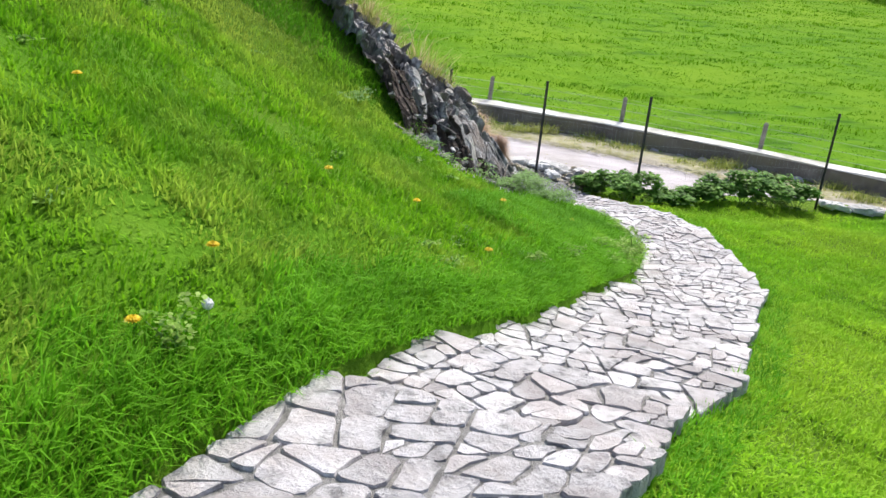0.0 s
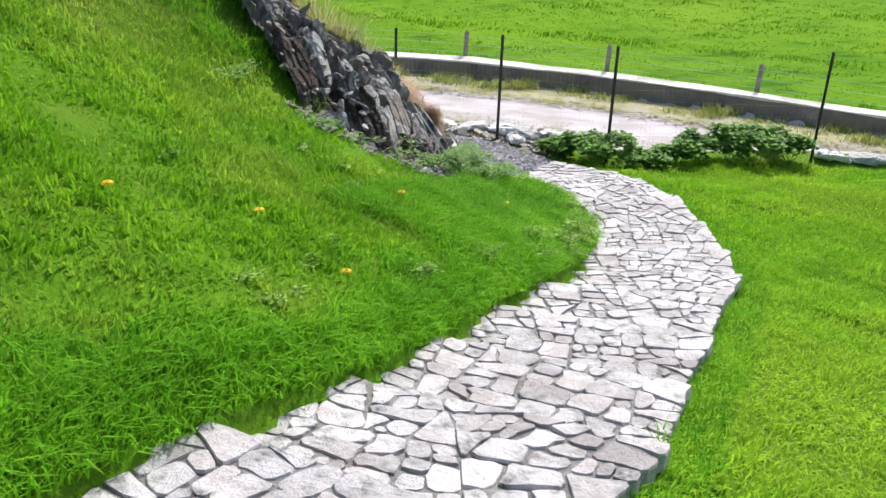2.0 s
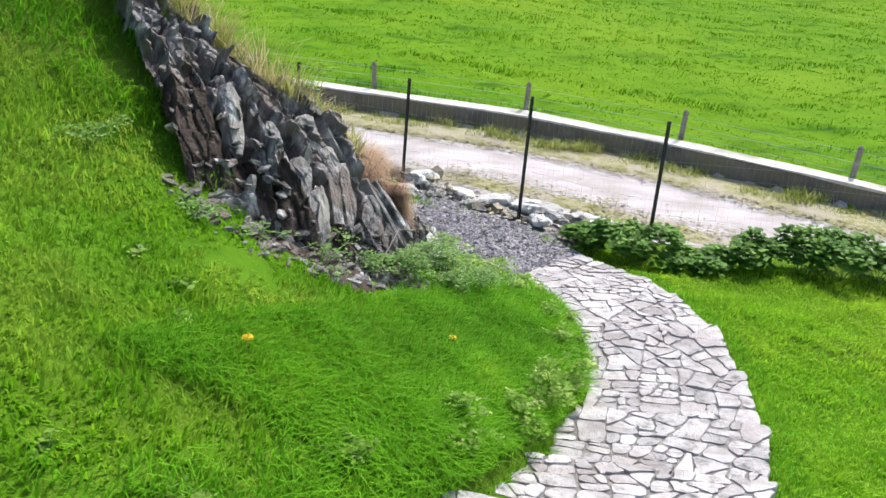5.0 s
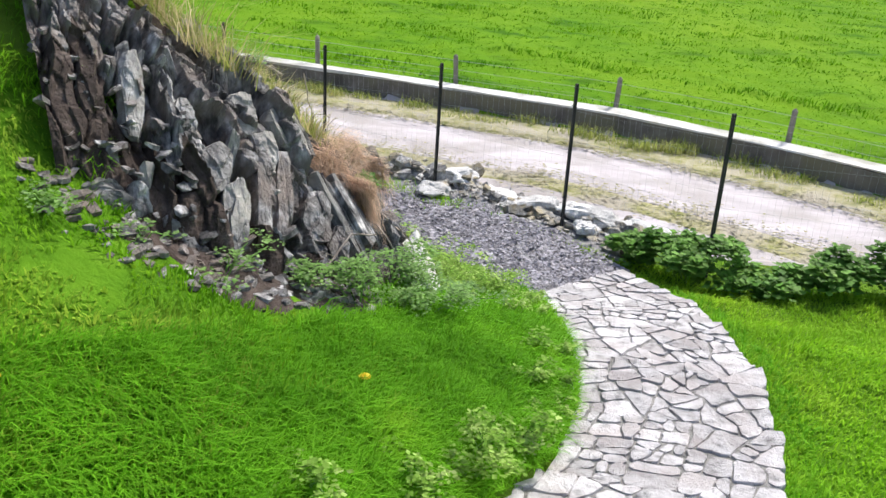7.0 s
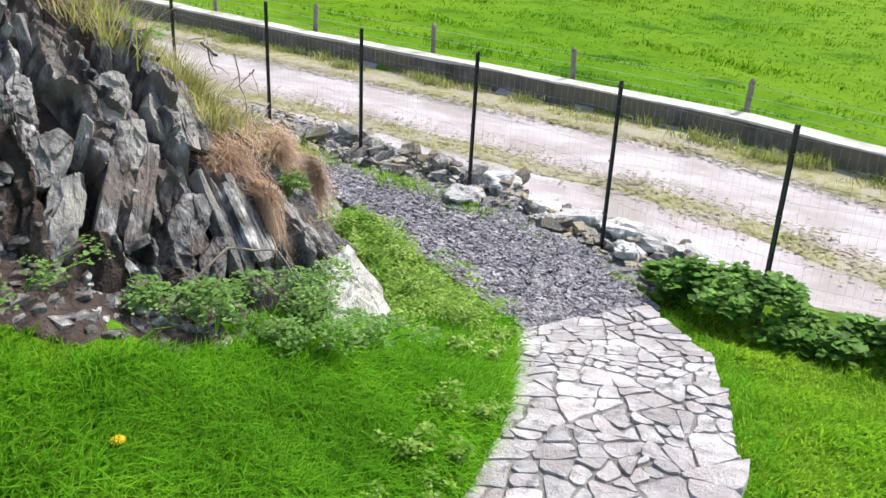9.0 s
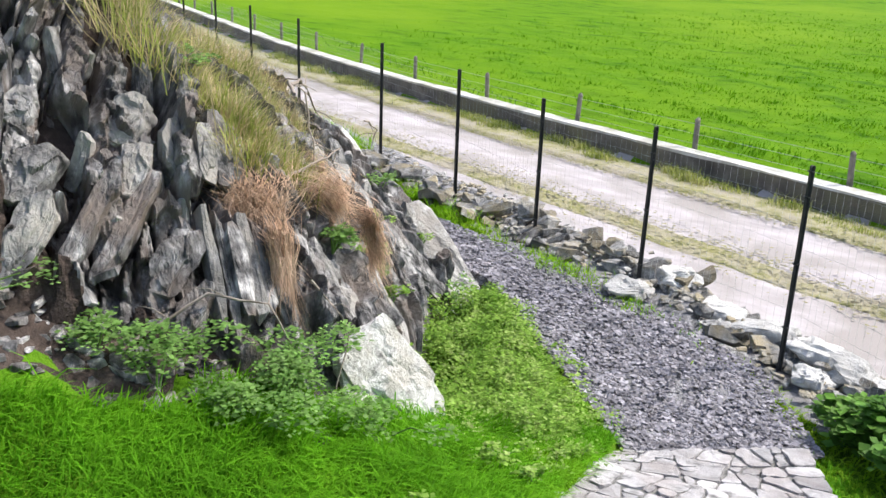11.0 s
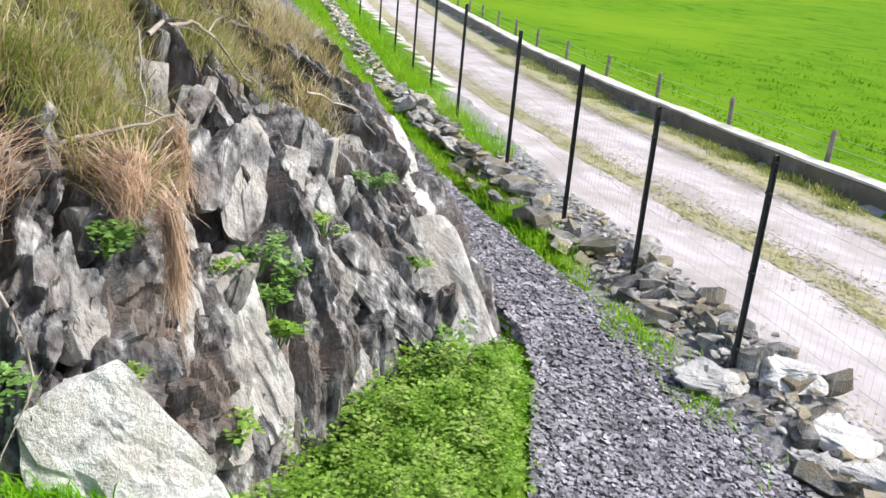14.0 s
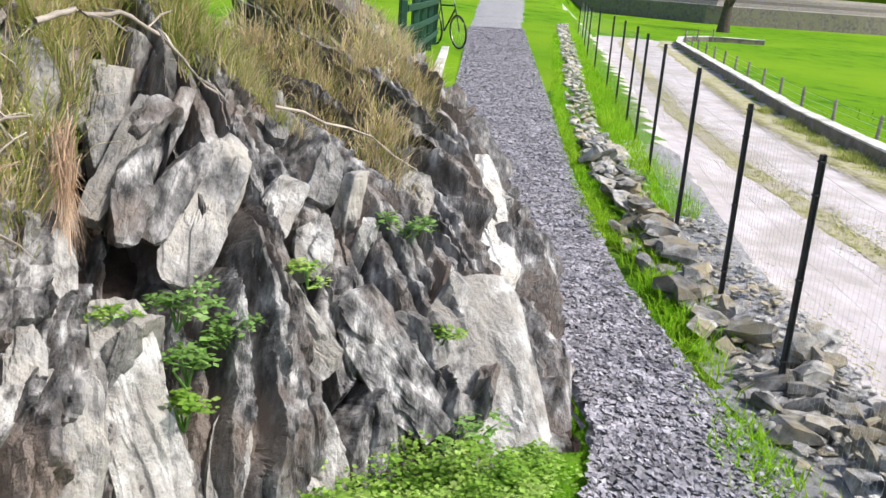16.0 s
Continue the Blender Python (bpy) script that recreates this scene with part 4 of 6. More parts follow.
rs = random.Random(33)
for i in range(1, len(STEPS) - 1):
    (l0, r0, z0), (l1, r1, z1) = STEPS[i], STEPS[i + 1]
    L0, R0, L1, R1 = (Vector(p) for p in (l0, r0, l1, r1))
    steps = tagged(new("paved_step"), "shallow garden step of pale crazy-paved slate" if 3 <= i <= 9 else "curving path section of pale crazy-paved slate", "step", "paved steps")
    out = (L1 - R1).normalized()
    stepped = 3 <= i <= 9
    jut = rs.uniform(0.06, 0.13) if stepped else rs.uniform(-0.01, 0.03)
    L1 = L1 + out * jut
    L0 = L0 + out * (rs.uniform(-0.06, -0.02) if stepped else rs.uniform(-0.03, 0.01))
    R1 = R1 - out * rs.uniform(0.0, 0.05)
    ln, wd_ = ((L1 - L0).length + (R1 - R0).length) / 2, ((L0 - R0).length + (L1 - R1).length) / 2
    drop = (z0 - z1) * (0.42 if stepped else 0.1)

    def on_tread(a, b, h):
        """a along the step, b across it (metres), h above its bed."""
        s_, t_ = a / ln, b / wd_
        p = (L0 * (1 - s_) + L1 * s_) * (1 - t_) + (R0 * (1 - s_) + R1 * s_) * t_
        return Vector((p.x, p.y, (z0 - drop) * (1 - s_) + z1 * s_ + h))

    # bed of mortar
    n = 7
    vs = [on_tread(ln * a / n * 0.985, wd_ * b / n, -0.003 + rs.uniform(-.004, .004)) for a in range(n + 1) for b in range(n + 1)]
    fs = [(a * (n + 1) + b, a * (n + 1) + b + 1, (a + 1) * (n + 1) + b + 1, (a + 1) * (n + 1) + b) for a in range(n) for b in range(n)]
    rim = [b for b in range(n + 1)] + [a * (n + 1) + n for a in range(1, n + 1)] + [n * (n + 1) + b for b in range(n - 1, -1, -1)] + [a * (n + 1) for a in range(n - 1, 0, -1)]
    k0 = len(vs)
    vs += [vs[r] - Vector((0, 0, 0.28)) for r in rim]
    fs += [(rim[k], k0 + k, k0 + (k + 1) % len(rim), rim[(k + 1) % len(rim)]) for k in range(len(rim))]
    part("mortar_bed", mesh_of("mortar_bed", vs, fs, M_MORTAR), steps)
    # stones: the tread split again and again by straight breaks
    e = 0.02
    todo = [[(-e * rs.random(), -e), (ln - 0.006, -e * rs.random() * 2), (ln - 0.006 + 0.02 * rs.random(), wd_ + e), (0.0, wd_ + e * rs.random() * 2)]]
    shards = []
    while todo:
        poly = todo.pop()
        area = abs(sum(p[0] * q[1] - q[0] * p[1] for p, q in zip(poly, poly[1:] + poly[:1]))) / 2
        if area < rs.choice((0.008, 0.013, 0.020, 0.030)):
            shards.append(poly)
            continue
        p, q = max(zip(poly, poly[1:] + poly[:1]), key=lambda w: math.hypot(w[0][0] - w[1][0], w[0][1] - w[1][1]))
        t = rs.uniform(0.36, 0.64)
        px, py = p[0] + (q[0] - p[0]) * t, p[1] + (q[1] - p[1]) * t
        a = math.atan2(q[1] - p[1], q[0] - p[0]) + rs.gauss(0, 0.24)
        cx_, cy_ = math.cos(a), math.sin(a)
        todo += [q for q in (clip(poly, cx_, cy_, cx_ * px + cy_ * py), clip(poly, -cx_, -cy_, -cx_ * px - cy_ * py)) if len(q) > 2]
    for poly in shards:
        for (ax, ay), (bx, by) in list(zip(poly, poly[1:] + poly[:1])):
            w = math.hypot(bx - ax, by - ay)
            if w < 1e-6:
                continue
            nx_, ny_ = (by - ay) / w, (ax - bx) / w
            mx, my = sum(p[0] for p in poly) / len(poly), sum(p[1] for p in poly) / len(poly)
            if nx_ * (mx - ax) + ny_ * (my - ay) > 0:
                nx_, ny_ = -nx_, -ny_
            poly = clip(poly, nx_, ny_, nx_ * ax + ny_ * ay - 0.0015 - 0.007 * rs.random() ** 2)
            if len(poly) < 3:
                break
        if len(poly) < 3:
            continue
        area = abs(sum(p[0] * q[1] - q[0] * p[1] for p, q in zip(poly, poly[1:] + poly[:1]))) / 2
        if area < 0.0009:
            continue
        # chip some corners
        pts = []
        for (ox, oy), (px, py), (qx, qy) in zip(poly[-1:] + poly[:-1], poly, poly[1:] + poly[:1]):
            back, ahead = math.hypot(ox - px, oy - py), math.hypot(qx - px, qy - py)
            if min(back, ahead) > 0.03:
                for k, ex_, ey_ in ((back, ox, oy), (ahead, qx, qy)):
                    f_ = min(rs.uniform(0.008, 0.026), k * 0.3) / k
                    pts.append((px + (ex_ - px) * f_ + rs.uniform(-.003, .003), py + (ey_ - py) * f_ + rs.uniform(-.003, .003)))
            else:
                pts.append((px, py))
            if math.hypot(qx - px, qy - py) > 0.10:
                pts.append(((px + qx) / 2 + rs.uniform(-.012, .012), (py + qy) / 2 + rs.uniform(-.012, .012)))
        ca, cb = sum(p[0] for p in pts) / len(pts), sum(p[1] for p in pts) / len(pts)
        lift, ta, tb = rs.uniform(-0.002, 0.006), rs.uniform(-0.03, 0.03), rs.uniform(-0.03, 0.03)
        o = on_tread(ca, cb, 0)
        vs = []
        for k, h in ((1.0, -0.06), (1.0, -0.004), (0.96, 0.004)):
            for x, y in pts:
                x2, y2 = ca + (x - ca) * k, cb + (y - cb) * k
                vs.append(on_tread(x2, y2, h + lift + ta * (x2 - ca) + tb * (y2 - cb) + (rs.uniform(-.003, .003) if h > 0 else 0)) - o)
        vs.append(on_tread(ca, cb, 0.005 + lift) - o)
        m_ = len(pts)
        fs = []
        for l in (0, 1):
            for k in range(m_):
                j = (k + 1) % m_
                fs += [(l * m_ + k, l * m_ + j, (l + 1) * m_ + j), (l * m_ + k, (l + 1) * m_ + j, (l + 1) * m_ + k)]
        for k in range(m_):
            fs.append((2 * m_ + k, 2 * m_ + (k + 1) % m_, 3 * m_))
        ob = part("paving_stone", mesh_of("paving_stone", vs, fs, M_PAVE), steps)
        ob.location = o

# ---------- rubble along the fence ----------
rubble = tagged(new("rubble_wall"), "tumbled dry-stone rubble edging along the foot of a fence", "rubble wall", kind="structure")
rs = random.Random(51)
PF = np.array(FENCE, float)[1:]
cumf = np.r_[0, np.cumsum(np.hypot(*np.diff(PF, axis=0).T))]


def on_fence(s, by):
    i = min(max(np.searchsorted(cumf, s) - 1, 0), len(PF) - 2)
    d = (PF[i + 1] - PF[i]) / np.hypot(*(PF[i + 1] - PF[i]))
    p = PF[i] + d * (s - cumf[i])
    return p[0] - d[1] * by, p[1] + d[0] * by, math.degrees(math.atan2(d[1], d[0]))


def bank_at(s):
    """How far from the fence, on the path's side, the rubble bank runs."""
    return 0.10 + 0.06 * min(max(s - 6, 0), 7)


shapes = [rock_mesh("stone", rs, (1.1, rs.uniform(0.65, 1.0), rs.uniform(0.28, 0.55)), M_RUBBLE, 8, 0.07) for k in range(30)]
for k in range(295):
    s = 2.6 + 8.6 * (k / 295) ** 1.05 + rs.uniform(-0.1, 0.1)
    by = rs.uniform(-0.06, 0.44) if s < 4.3 else rs.uniform(-0.14, 0.36) if s < 6 else -bank_at(s) + rs.uniform(-0.17, 0.17)
    x, y, a = on_fence(s, -by)
    size = rs.uniform(0.06, 0.11) + 0.12 * rs.random() ** 3
    z = float(ground_z(np.array([x]), np.array([y]))[0])
    pile = 0.03 if s < 4.6 else 0.13
    z = max(z, -0.16) + size * 0.14 + pile * max(0, 1 - abs(by - (0.22 if s < 6 else -bank_at(s))) / 0.3) * rs.random()
    ob = part("stone", rs.choice(shapes), rubble)
    ob.matrix_basis = pose(x, y, z, rs.gauss(0, 20), rs.gauss(0, 20), a + rs.uniform(-80, 80)) @ Matrix.Diagonal((size, size, size, 1))
# small rubble between the stones, and more into the distance
vs, fs = [], []
for k in range(1700):
    s = 11 + 22 * (k / 500) + rs.uniform(-0.1, 0.1) if k < 500 else 2.5 + 9 * rs.random()
    x, y, a = on_fence(s, bank_at(s) + rs.uniform(-0.16, 0.16) if k < 500 else rs.uniform(-0.42, 0.14) + bank_at(s) - 0.10)
    size = rs.uniform(0.05, 0.12) if k < 500 else rs.uniform(0.02, 0.06)
    z = float(ground_z(np.array([x]), np.array([y]))[0])
    m = pose(x, y, z + size * 0.12 + rs.random() * 0.05, rs.uniform(-20, 20), rs.uniform(-20, 20), rs.uniform(0, 360))
    me = rs.choice(shapes)
    base = len(vs)
    vs += [m @ (v.co * size) for v in me.vertices]
    fs += [tuple(base + c for c in p.vertices) for p in me.polygons]
tagged(part("far_stones", mesh_of("far_stones", vs, fs, M_RUBBLE), rubble), kind="stuff")
# bleached flat slabs behind the first posts
for x, y, a, sx, sy in ((-0.92, 0.46, 15, 0.30, 0.22), (-0.62, 0.40, 20, 0.34, 0.24), (-0.28, 0.34, 10, 0.36, 0.24), (0.05, 0.28, -8, 0.30, 0.22), (0.32, 0.14, -22, 0.34, 0.24), (0.62, 0.02, -24, 0.34, 0.22),
                        (0.92, -0.14, -26, 0.30, 0.20), (-1.02, 0.14, 30, 0.24, 0.18), (3.40, -0.40, 0, 0.30, 0.2), (3.75, -0.46, 5, 0.30, 0.2), (4.1, -0.55, 5, 0.26, 0.2), (-0.45, 0.12, 40, 0.16, 0.12), (0.2, -0.06, 10, 0.18, 0.13)):
    z = max(float(ground_z(np.array([x]), np.array([y]))[0]), -0.05)
    ob = part("flat_slab", rough_rock("flat_slab", rs, (sx * 1.25, sy * 1.2, 0.10), M_WHITE, 9, 9, 0.014), rubble, "bleached flat slab")
    ob.matrix_basis = pose(x, y, z + 0.045, rs.uniform(-5, 5), rs.uniform(-5, 5), a)

# loose chips on the gravel path
rng = np.random.RandomState(8)
n = 64000
u = rng.rand(n) ** 1.6
GL, GRr = np.array(GR_L), np.array(GR_R)
cg = np.r_[0, np.cumsum(np.hypot(*np.diff(GL, axis=0).T))]
sg = u * 26.0
w = rng.rand(n)
cxy = np.stack([np.interp(sg, cg, GL[:, k]) * (1 - w) + np.interp(sg, cg, GRr[:, k]) * w for k in (0, 1)], 1)
cz = gravel_z(cxy[:, 0], cxy[:, 1]) + 0.018
sz = rng.uniform(0.007, 0.022, n) * (1 + sg * 0.05)
ang = rng.rand(n) * 6.283
vs = np.zeros((n, 4, 3))
for k in range(4):
    r = sz * rng.uniform(0.5, 1.2, n)
    a = ang + k * 1.5708
    vs[:, k, 0], vs[:, k, 1] = cxy[:, 0] + r * np.cos(a), cxy[:, 1] + r * np.sin(a) * 0.8
    vs[:, k, 2] = cz + rng.uniform(-0.006, 0.009, n)
i = np.arange(n)[:, None] * 4
tagged(new("slate_chips", mesh_of("slate_chips", vs.reshape(-1, 3), np.concatenate([i + [[0, 1, 2]], i + [[0, 2, 3]]]), M_CHIP)),
       "loose grey slate chips strewn over a footpath", "gravel", kind="stuff")


# bare soil at the foot of the crag
foot = [(-1.36, -3.67), (-1.2, -3.60), (-1.0, -3.5), (-0.85, -3.25), (-0.68, -3.02)]
SOIL = shift(foot, -0.27) + shift(foot, 0.10)[::-1]
ribbon("soil_patch", shift(foot, -0.27), shift(foot, 0.10), M_SOIL, 0.012, 0.07, ground_z, "dark crumbly soil below a rock face", "soil", ragged=0.07)


# ---------- grass ----------
def blades(name, x, y, z, high, wide, lean, m, label, rng, droop=0.5, category="grass", toward=None, flow=False):
    """Grass blades, each a bent strip that tapers to a point, as one mesh."""
    n = len(x)
    a = rng.rand(n) * 6.283
    if flow:
        a = 2.4 * wobble(x, y, 2.2, 6.0) + rng.uniform(-2.0, 2.0, n)
    if toward is not None:
        a = np.arctan2(toward[1], toward[0]) + rng.uniform(-0.9, 0.9, n)
    h = high * rng.uniform(0.55, 1.25, n)
    ln_ = lean * rng.uniform(0.3, 1.3, n) * h
    dx, dy = np.cos(a), np.sin(a)
    b = a + rng.uniform(0.9, 2.2, n)
    wx, wy = np.cos(b) * wide / 2 * rng.uniform(0.7, 1.3, n), np.sin(b) * wide / 2
    V = np.zeros((n, 5, 3))
    for k, (t, ww) in enumerate(((0, 1), (0, -1), (0.55, 0.8), (0.55, -0.8), (1, 0))):
        V[:, k, 0] = x + dx * ln_ * t ** 1.7 + wx * ww
        V[:, k, 1] = y + dy * ln_ * t ** 1.7 + wy * ww
        V[:, k, 2] = z + h * t - droop * ln_ * t ** 2.2
    i = np.arange(n)[:, None] * 5
    F = np.concatenate([i + [[0, 1, 3]], i + [[0, 3, 2]], i + [[2, 3, 4]]])
    return tagged(new(name, mesh_of(name, V.reshape(-1, 3), F, m)), label, category, kind="stuff")


def spread(rng, n, x0, x1, y0, y1):
    return rng.uniform(x0, x1, n), rng.uniform(y0, y1, n)


def off_path(x, y):
    d, at, side = to_line(x, y, MID)
    return (d - np.interp(at, range(len(STEPS)), HALF)) * side, at


GRAVEL = GR_L + GR_R[::-1]
PAVED = [s_[0] for s_ in STEPS] + [s_[1] for s_ in STEPS][::-1]
rng = np.random.RandomState(12)
x, y = spread(rng, 420000, -5.2, 5.2, -9.6, 0.3)
off, at = off_path(x, y)
fd, fa, fs = to_line(x, y, FENCE)
ins = inside(x, y, CRAG)
td, ta, tsd = to_line(x, y, TOE)
fray = 0.05 * wobble(x, y, 7.0, 3.0) + 0.03 * rng.normal(size=len(x))
ok = (np.abs(off) > 0.035) & (fs > 0) & (fd > 0.12) & (~ins | (ta < TURF_END)) & ~inside(x + 0.05 + fray, y + 0.06 + fray, GRAVEL)
ok &= ~inside(x, y, PAVED) & ~((x < -1.4) & (y > -2.0)) & ~((x < 0.5) & (fd < 0.22)) & ~(inside(x + 0.03 * wobble(x, y, 8.0, 2.0), y + 0.03 * wobble(y, x, 9.0, 1.0), SOIL))
patch = wobble(x, y, 2.6, 3.0) + 0.5 * wobble(x, y, 6.0, 1.0)
ok &= (patch + 1.1 > rng.rand(len(x)) * 0.9) | (off < 0.5)
x, y, off, patch = x[ok], y[ok], off[ok], patch[ok]
z = full_z(x, y)
lush = (off > 0) & (off < 0.35 + 0.25 * patch) | ((y > -3.6) & (x < 0.4) & (off > 0))
clump = np.clip(wobble(x, y, 9.0, 4.0) + 0.6 * wobble(y, x, 17.0, 9.0), 0, 1.5)
high = np.where(lush, 0.10 + 0.05 * clump, 0.048 + 0.022 * np.clip(patch, -0.5, 1.2) + 0.05 * clump)
high = np.where((off < 0) & (off > -0.15), 0.06, high)
high = np.where((y > -1.9) & (x < 0.1), high * 0.5, high)
bank_ = ~lush & (off > 0)
sunward = ~lush & (off <= 0)
blades("bank_grass", x[bank_], y[bank_], z[bank_] - 0.004, high[bank_], 0.008, 0.7, M_BLADE, "short uneven grass on a steep bank", rng, flow=True)
# right of the steps the sun's brightness sits in the blade colour
blades("lawn", x[sunward], y[sunward], z[sunward] - 0.004, high[sunward], 0.008, 0.9, M_LIME, "lime-green lawn beside paved steps, lightened as if sunlit", rng, flow=True)
ex, ey = spread(rng, 150000, -2.2, 0.5, -5.2, -1.5)
eo, ea = off_path(ex, ey)
ed, eta, etsd = to_line(ex, ey, TOE)
ok = (eo > 0.03) & (eo < 0.9) & ((ey < -1.8) | (ex > 0.1)) & ~inside(ex, ey, CRAG) & ~inside(ex, ey, PAVED) & ~inside(ex, ey, GRAVEL) & ~inside(ex, ey, SOIL)
ex, ey = ex[ok], ey[ok]
blades("soft_grass", ex, ey, full_z(ex, ey) - 0.004, 0.09 + 0.05 * np.clip(wobble(ex, ey, 6.0, 4.0), 0, 1), 0.005, 1.0, M_LUSH, "soft long bright green grass below a rock face", rng, 0.6, flow=True)
blades("lush_grass", x[lush], y[lush], z[lush] - 0.004, high[lush], 0.006, 1.0, M_LUSH, "long soft dark green grass beside paved steps", rng, 0.6, flow=True)

# grass that laps over the edges of the steps
ex, ey = [], []
for (l0, r0, z0), (l1, r1, z1) in zip(STEPS[1:], STEPS[2:]):
    for a_, b_, sgn, n in ((l0, l1, 1, 1500), (r0, r1, -1, 700)):
        dx, dy = b_[0] - a_[0], b_[1] - a_[1]
        ln = math.hypot(dx, dy)
        t, o = rng.rand(n), rng.uniform(-0.005, 0.20, n) * sgn
        ex.append(a_[0] + dx * t - dy / ln * o), ey.append(a_[1] + dy * t + dx / ln * o)
ex, ey = np.concatenate(ex), np.concatenate(ey)
ok = ~inside(ex, ey, GRAVEL)
ex, ey = ex[ok], ey[ok]
blades("step_edge_grass", ex, ey, full_z(ex, ey) - 0.01, np.full(len(ex), 0.085), 0.006, 0.9, M_LUSH, "long green grass lapping over paved step edges", rng, 0.5)

# pasture tufts
x, y = spread(rng, 480000, -24, 32, 3.5, 48)
keep = rng.rand(len(x)) < np.clip(14.0 / np.maximum(y + 2, 4), 0, 1) ** 1.2 * (0.35 + 0.65 * ease(-14, -4, x)) * ease(-24, -15, x) * ease(48, 34, y)
x, y = x[keep], y[keep]
wd, wa, ws = to_line(x, y, WALL)
fd, fa, fs = to_line(x, y, FENCE)
ok = (ws < 0) & (wd > 0.35) & (fs < 0)
x, y = x[ok], y[ok]
tuft = np.clip(wobble(x * 0.6, y * 1.5, 1.1, 2.0) + 0.8 * wobble(y * 1.5, x * 0.6, 2.3, 5.0) - 0.15, 0, 2)
z = ground_z(x, y)
blades("pasture_grass", x, y, z - 0.01, (0.03 + 0.13 * tuft) * (1 + y / 50), 0.014 * (1 + y / 20), 0.9, M_TUFT, "bright green tufted pasture grass", rng, flow=True)

# fresh grass between gravel and rubble, and at the foot of the wall
xs, ys, hs = [], [], []
rs = random.Random(77)
for s, spreadx, cnt, hh in [(4.9, 0.22, 500, 0.10), (5.9, 0.16, 260, 0.07), (6.5, 0.35, 1300, 0.15), (7.1, 0.30, 1100, 0.15), (4.2, 0.12, 150, 0.06), (3.4, 0.15, 160, 0.05)]:
    for k in range(cnt):
        q = s + rs.gauss(0, spreadx)
        fx, fy, a = on_fence(q, 0.24 + rs.gauss(0, 0.07))
        xs.append(fx), ys.append(fy), hs.append(hh)
for k in range(9000):
    q = 7.6 + 20 * rs.random() ** 1.3
    fx, fy, a = on_fence(q, bank_at(q) + 0.25 + rs.gauss(0, 0.05))
    xs.append(fx), ys.append(fy), hs.append(0.11)
for k in range(7000):
    q = 8.4 + 18 * rs.random() ** 1.3
    fx, fy, a = on_fence(q, bank_at(q) - 0.32 + rs.gauss(0, 0.09))
    xs.append(fx), ys.append(fy), hs.append(0.22)
xs, ys = np.array(xs), np.array(ys)
blades("path_edge_grass", xs, ys, ground_z(xs, ys), np.array(hs) * 0.85, 0.006, 0.8, M_LIME, "fresh green grass tufts along a gravel path", rng)
xs, ys, hs = [], [], []
for k in range(105):
    q = rs.uniform(4, 40)
    wx, wy, a = on_wall(q, rs.uniform(0.12, 0.5))
    hh = rs.uniform(0.08, 0.32)
    for j in range(130):
        xs.append(wx + rs.gauss(0, 0.16)), ys.append(wy + rs.gauss(0, 0.07)), hs.append(hh)
xs, ys = np.array(xs), np.array(ys)
blades("wall_foot_weeds", xs, ys, np.full(len(xs), LANE_Z), np.array(hs) * 0.8, 0.010, 0.7, M_SEDGE, "scruffy green weeds at the foot of a low wall", rng, category="weeds")

# dry grass on the crag
P_, Hh, Tx, Ty, Far = [], [], [], [], []
rs = random.Random(90)
for k in range(360):
    if k >= 342:
        u0, v0 = rs.uniform(8.5, 9.6), rs.uniform(0.60, 0.76)
    elif k >= 272:
        u0, v0 = rs.uniform(11.1, 12.9), rs.uniform(0.58, 0.97)
    elif k >= 256:
        u0, v0 = rs.uniform(7.2, 9.6), rs.uniform(0.70, 0.88)
    elif k >= 230:
        u0, v0 = rs.uniform(5.3, 6.9), rs.uniform(0.44, 0.60)
    elif k < 40:
        u0, v0 = rs.uniform(4.6, 7.1), rs.uniform(0.55, 0.80)
    elif k < 80:
        u0, v0 = rs.uniform(6.8, 9.6), rs.uniform(0.80, 1.0)
    elif k < 160:
        u0, v0 = rs.uniform(9.6, 15.5), rs.uniform(0.66, 1.0)
    else:
        u0, v0 = rs.uniform(2.7, 7.0), rs.uniform(0.72, 1.0)
    cnt = rs.randint(40, 105)
    uu, vv = u0 + rng.normal(size=cnt) * 0.09, np.clip(v0 + rng.normal(size=cnt) * 0.02, 0.3, 1)
    p = crag_point(uu, vv)
    c0 = p.mean(0)
    t0 = np.array([np.interp(u0, range(len(TOE)), [t[j] for t in TOE]) for j in (0, 1)])
    down = (t0 - c0[:2]) / (np.linalg.norm(t0 - c0[:2]) + 1e-6)
    Far.append(np.full(cnt, 0.78 if u0 > 9.5 else 0.42))
    P_.append(p + np.array([down[0] * 0.04, down[1] * 0.04, 0.04]))
    Hh.append(np.full(cnt, rs.uniform(0.08, 0.24) * (1.5 if u0 < 5 else 1.0 if u0 < 10.5 else 0.75)))
    Tx.append(down[0] * 0.03 + p[:, 0] - c0[0] + rng.normal(size=cnt) * 0.05), Ty.append(down[1] * 0.03 + p[:, 1] - c0[1] + rng.normal(size=cnt) * 0.05)
p, Hh, Tx, Ty = np.concatenate(P_), np.concatenate(Hh), np.concatenate(Tx), np.concatenate(Ty)
dead = rng.rand(len(p)) < np.concatenate(Far)
for pick, name, m, label in ((dead, "dry_tussocks", M_DRY, "straw-coloured dead grass over a rock crest"), (~dead, "green_tussocks", M_SEDGE, "dull green tussock grass over a rock crest")):
    blades(name, p[pick, 0], p[pick, 1], p[pick, 2] - 0.03, Hh[pick], 0.0042, 0.9, m, label, rng, 0.45, toward=(Tx[pick], Ty[pick]))

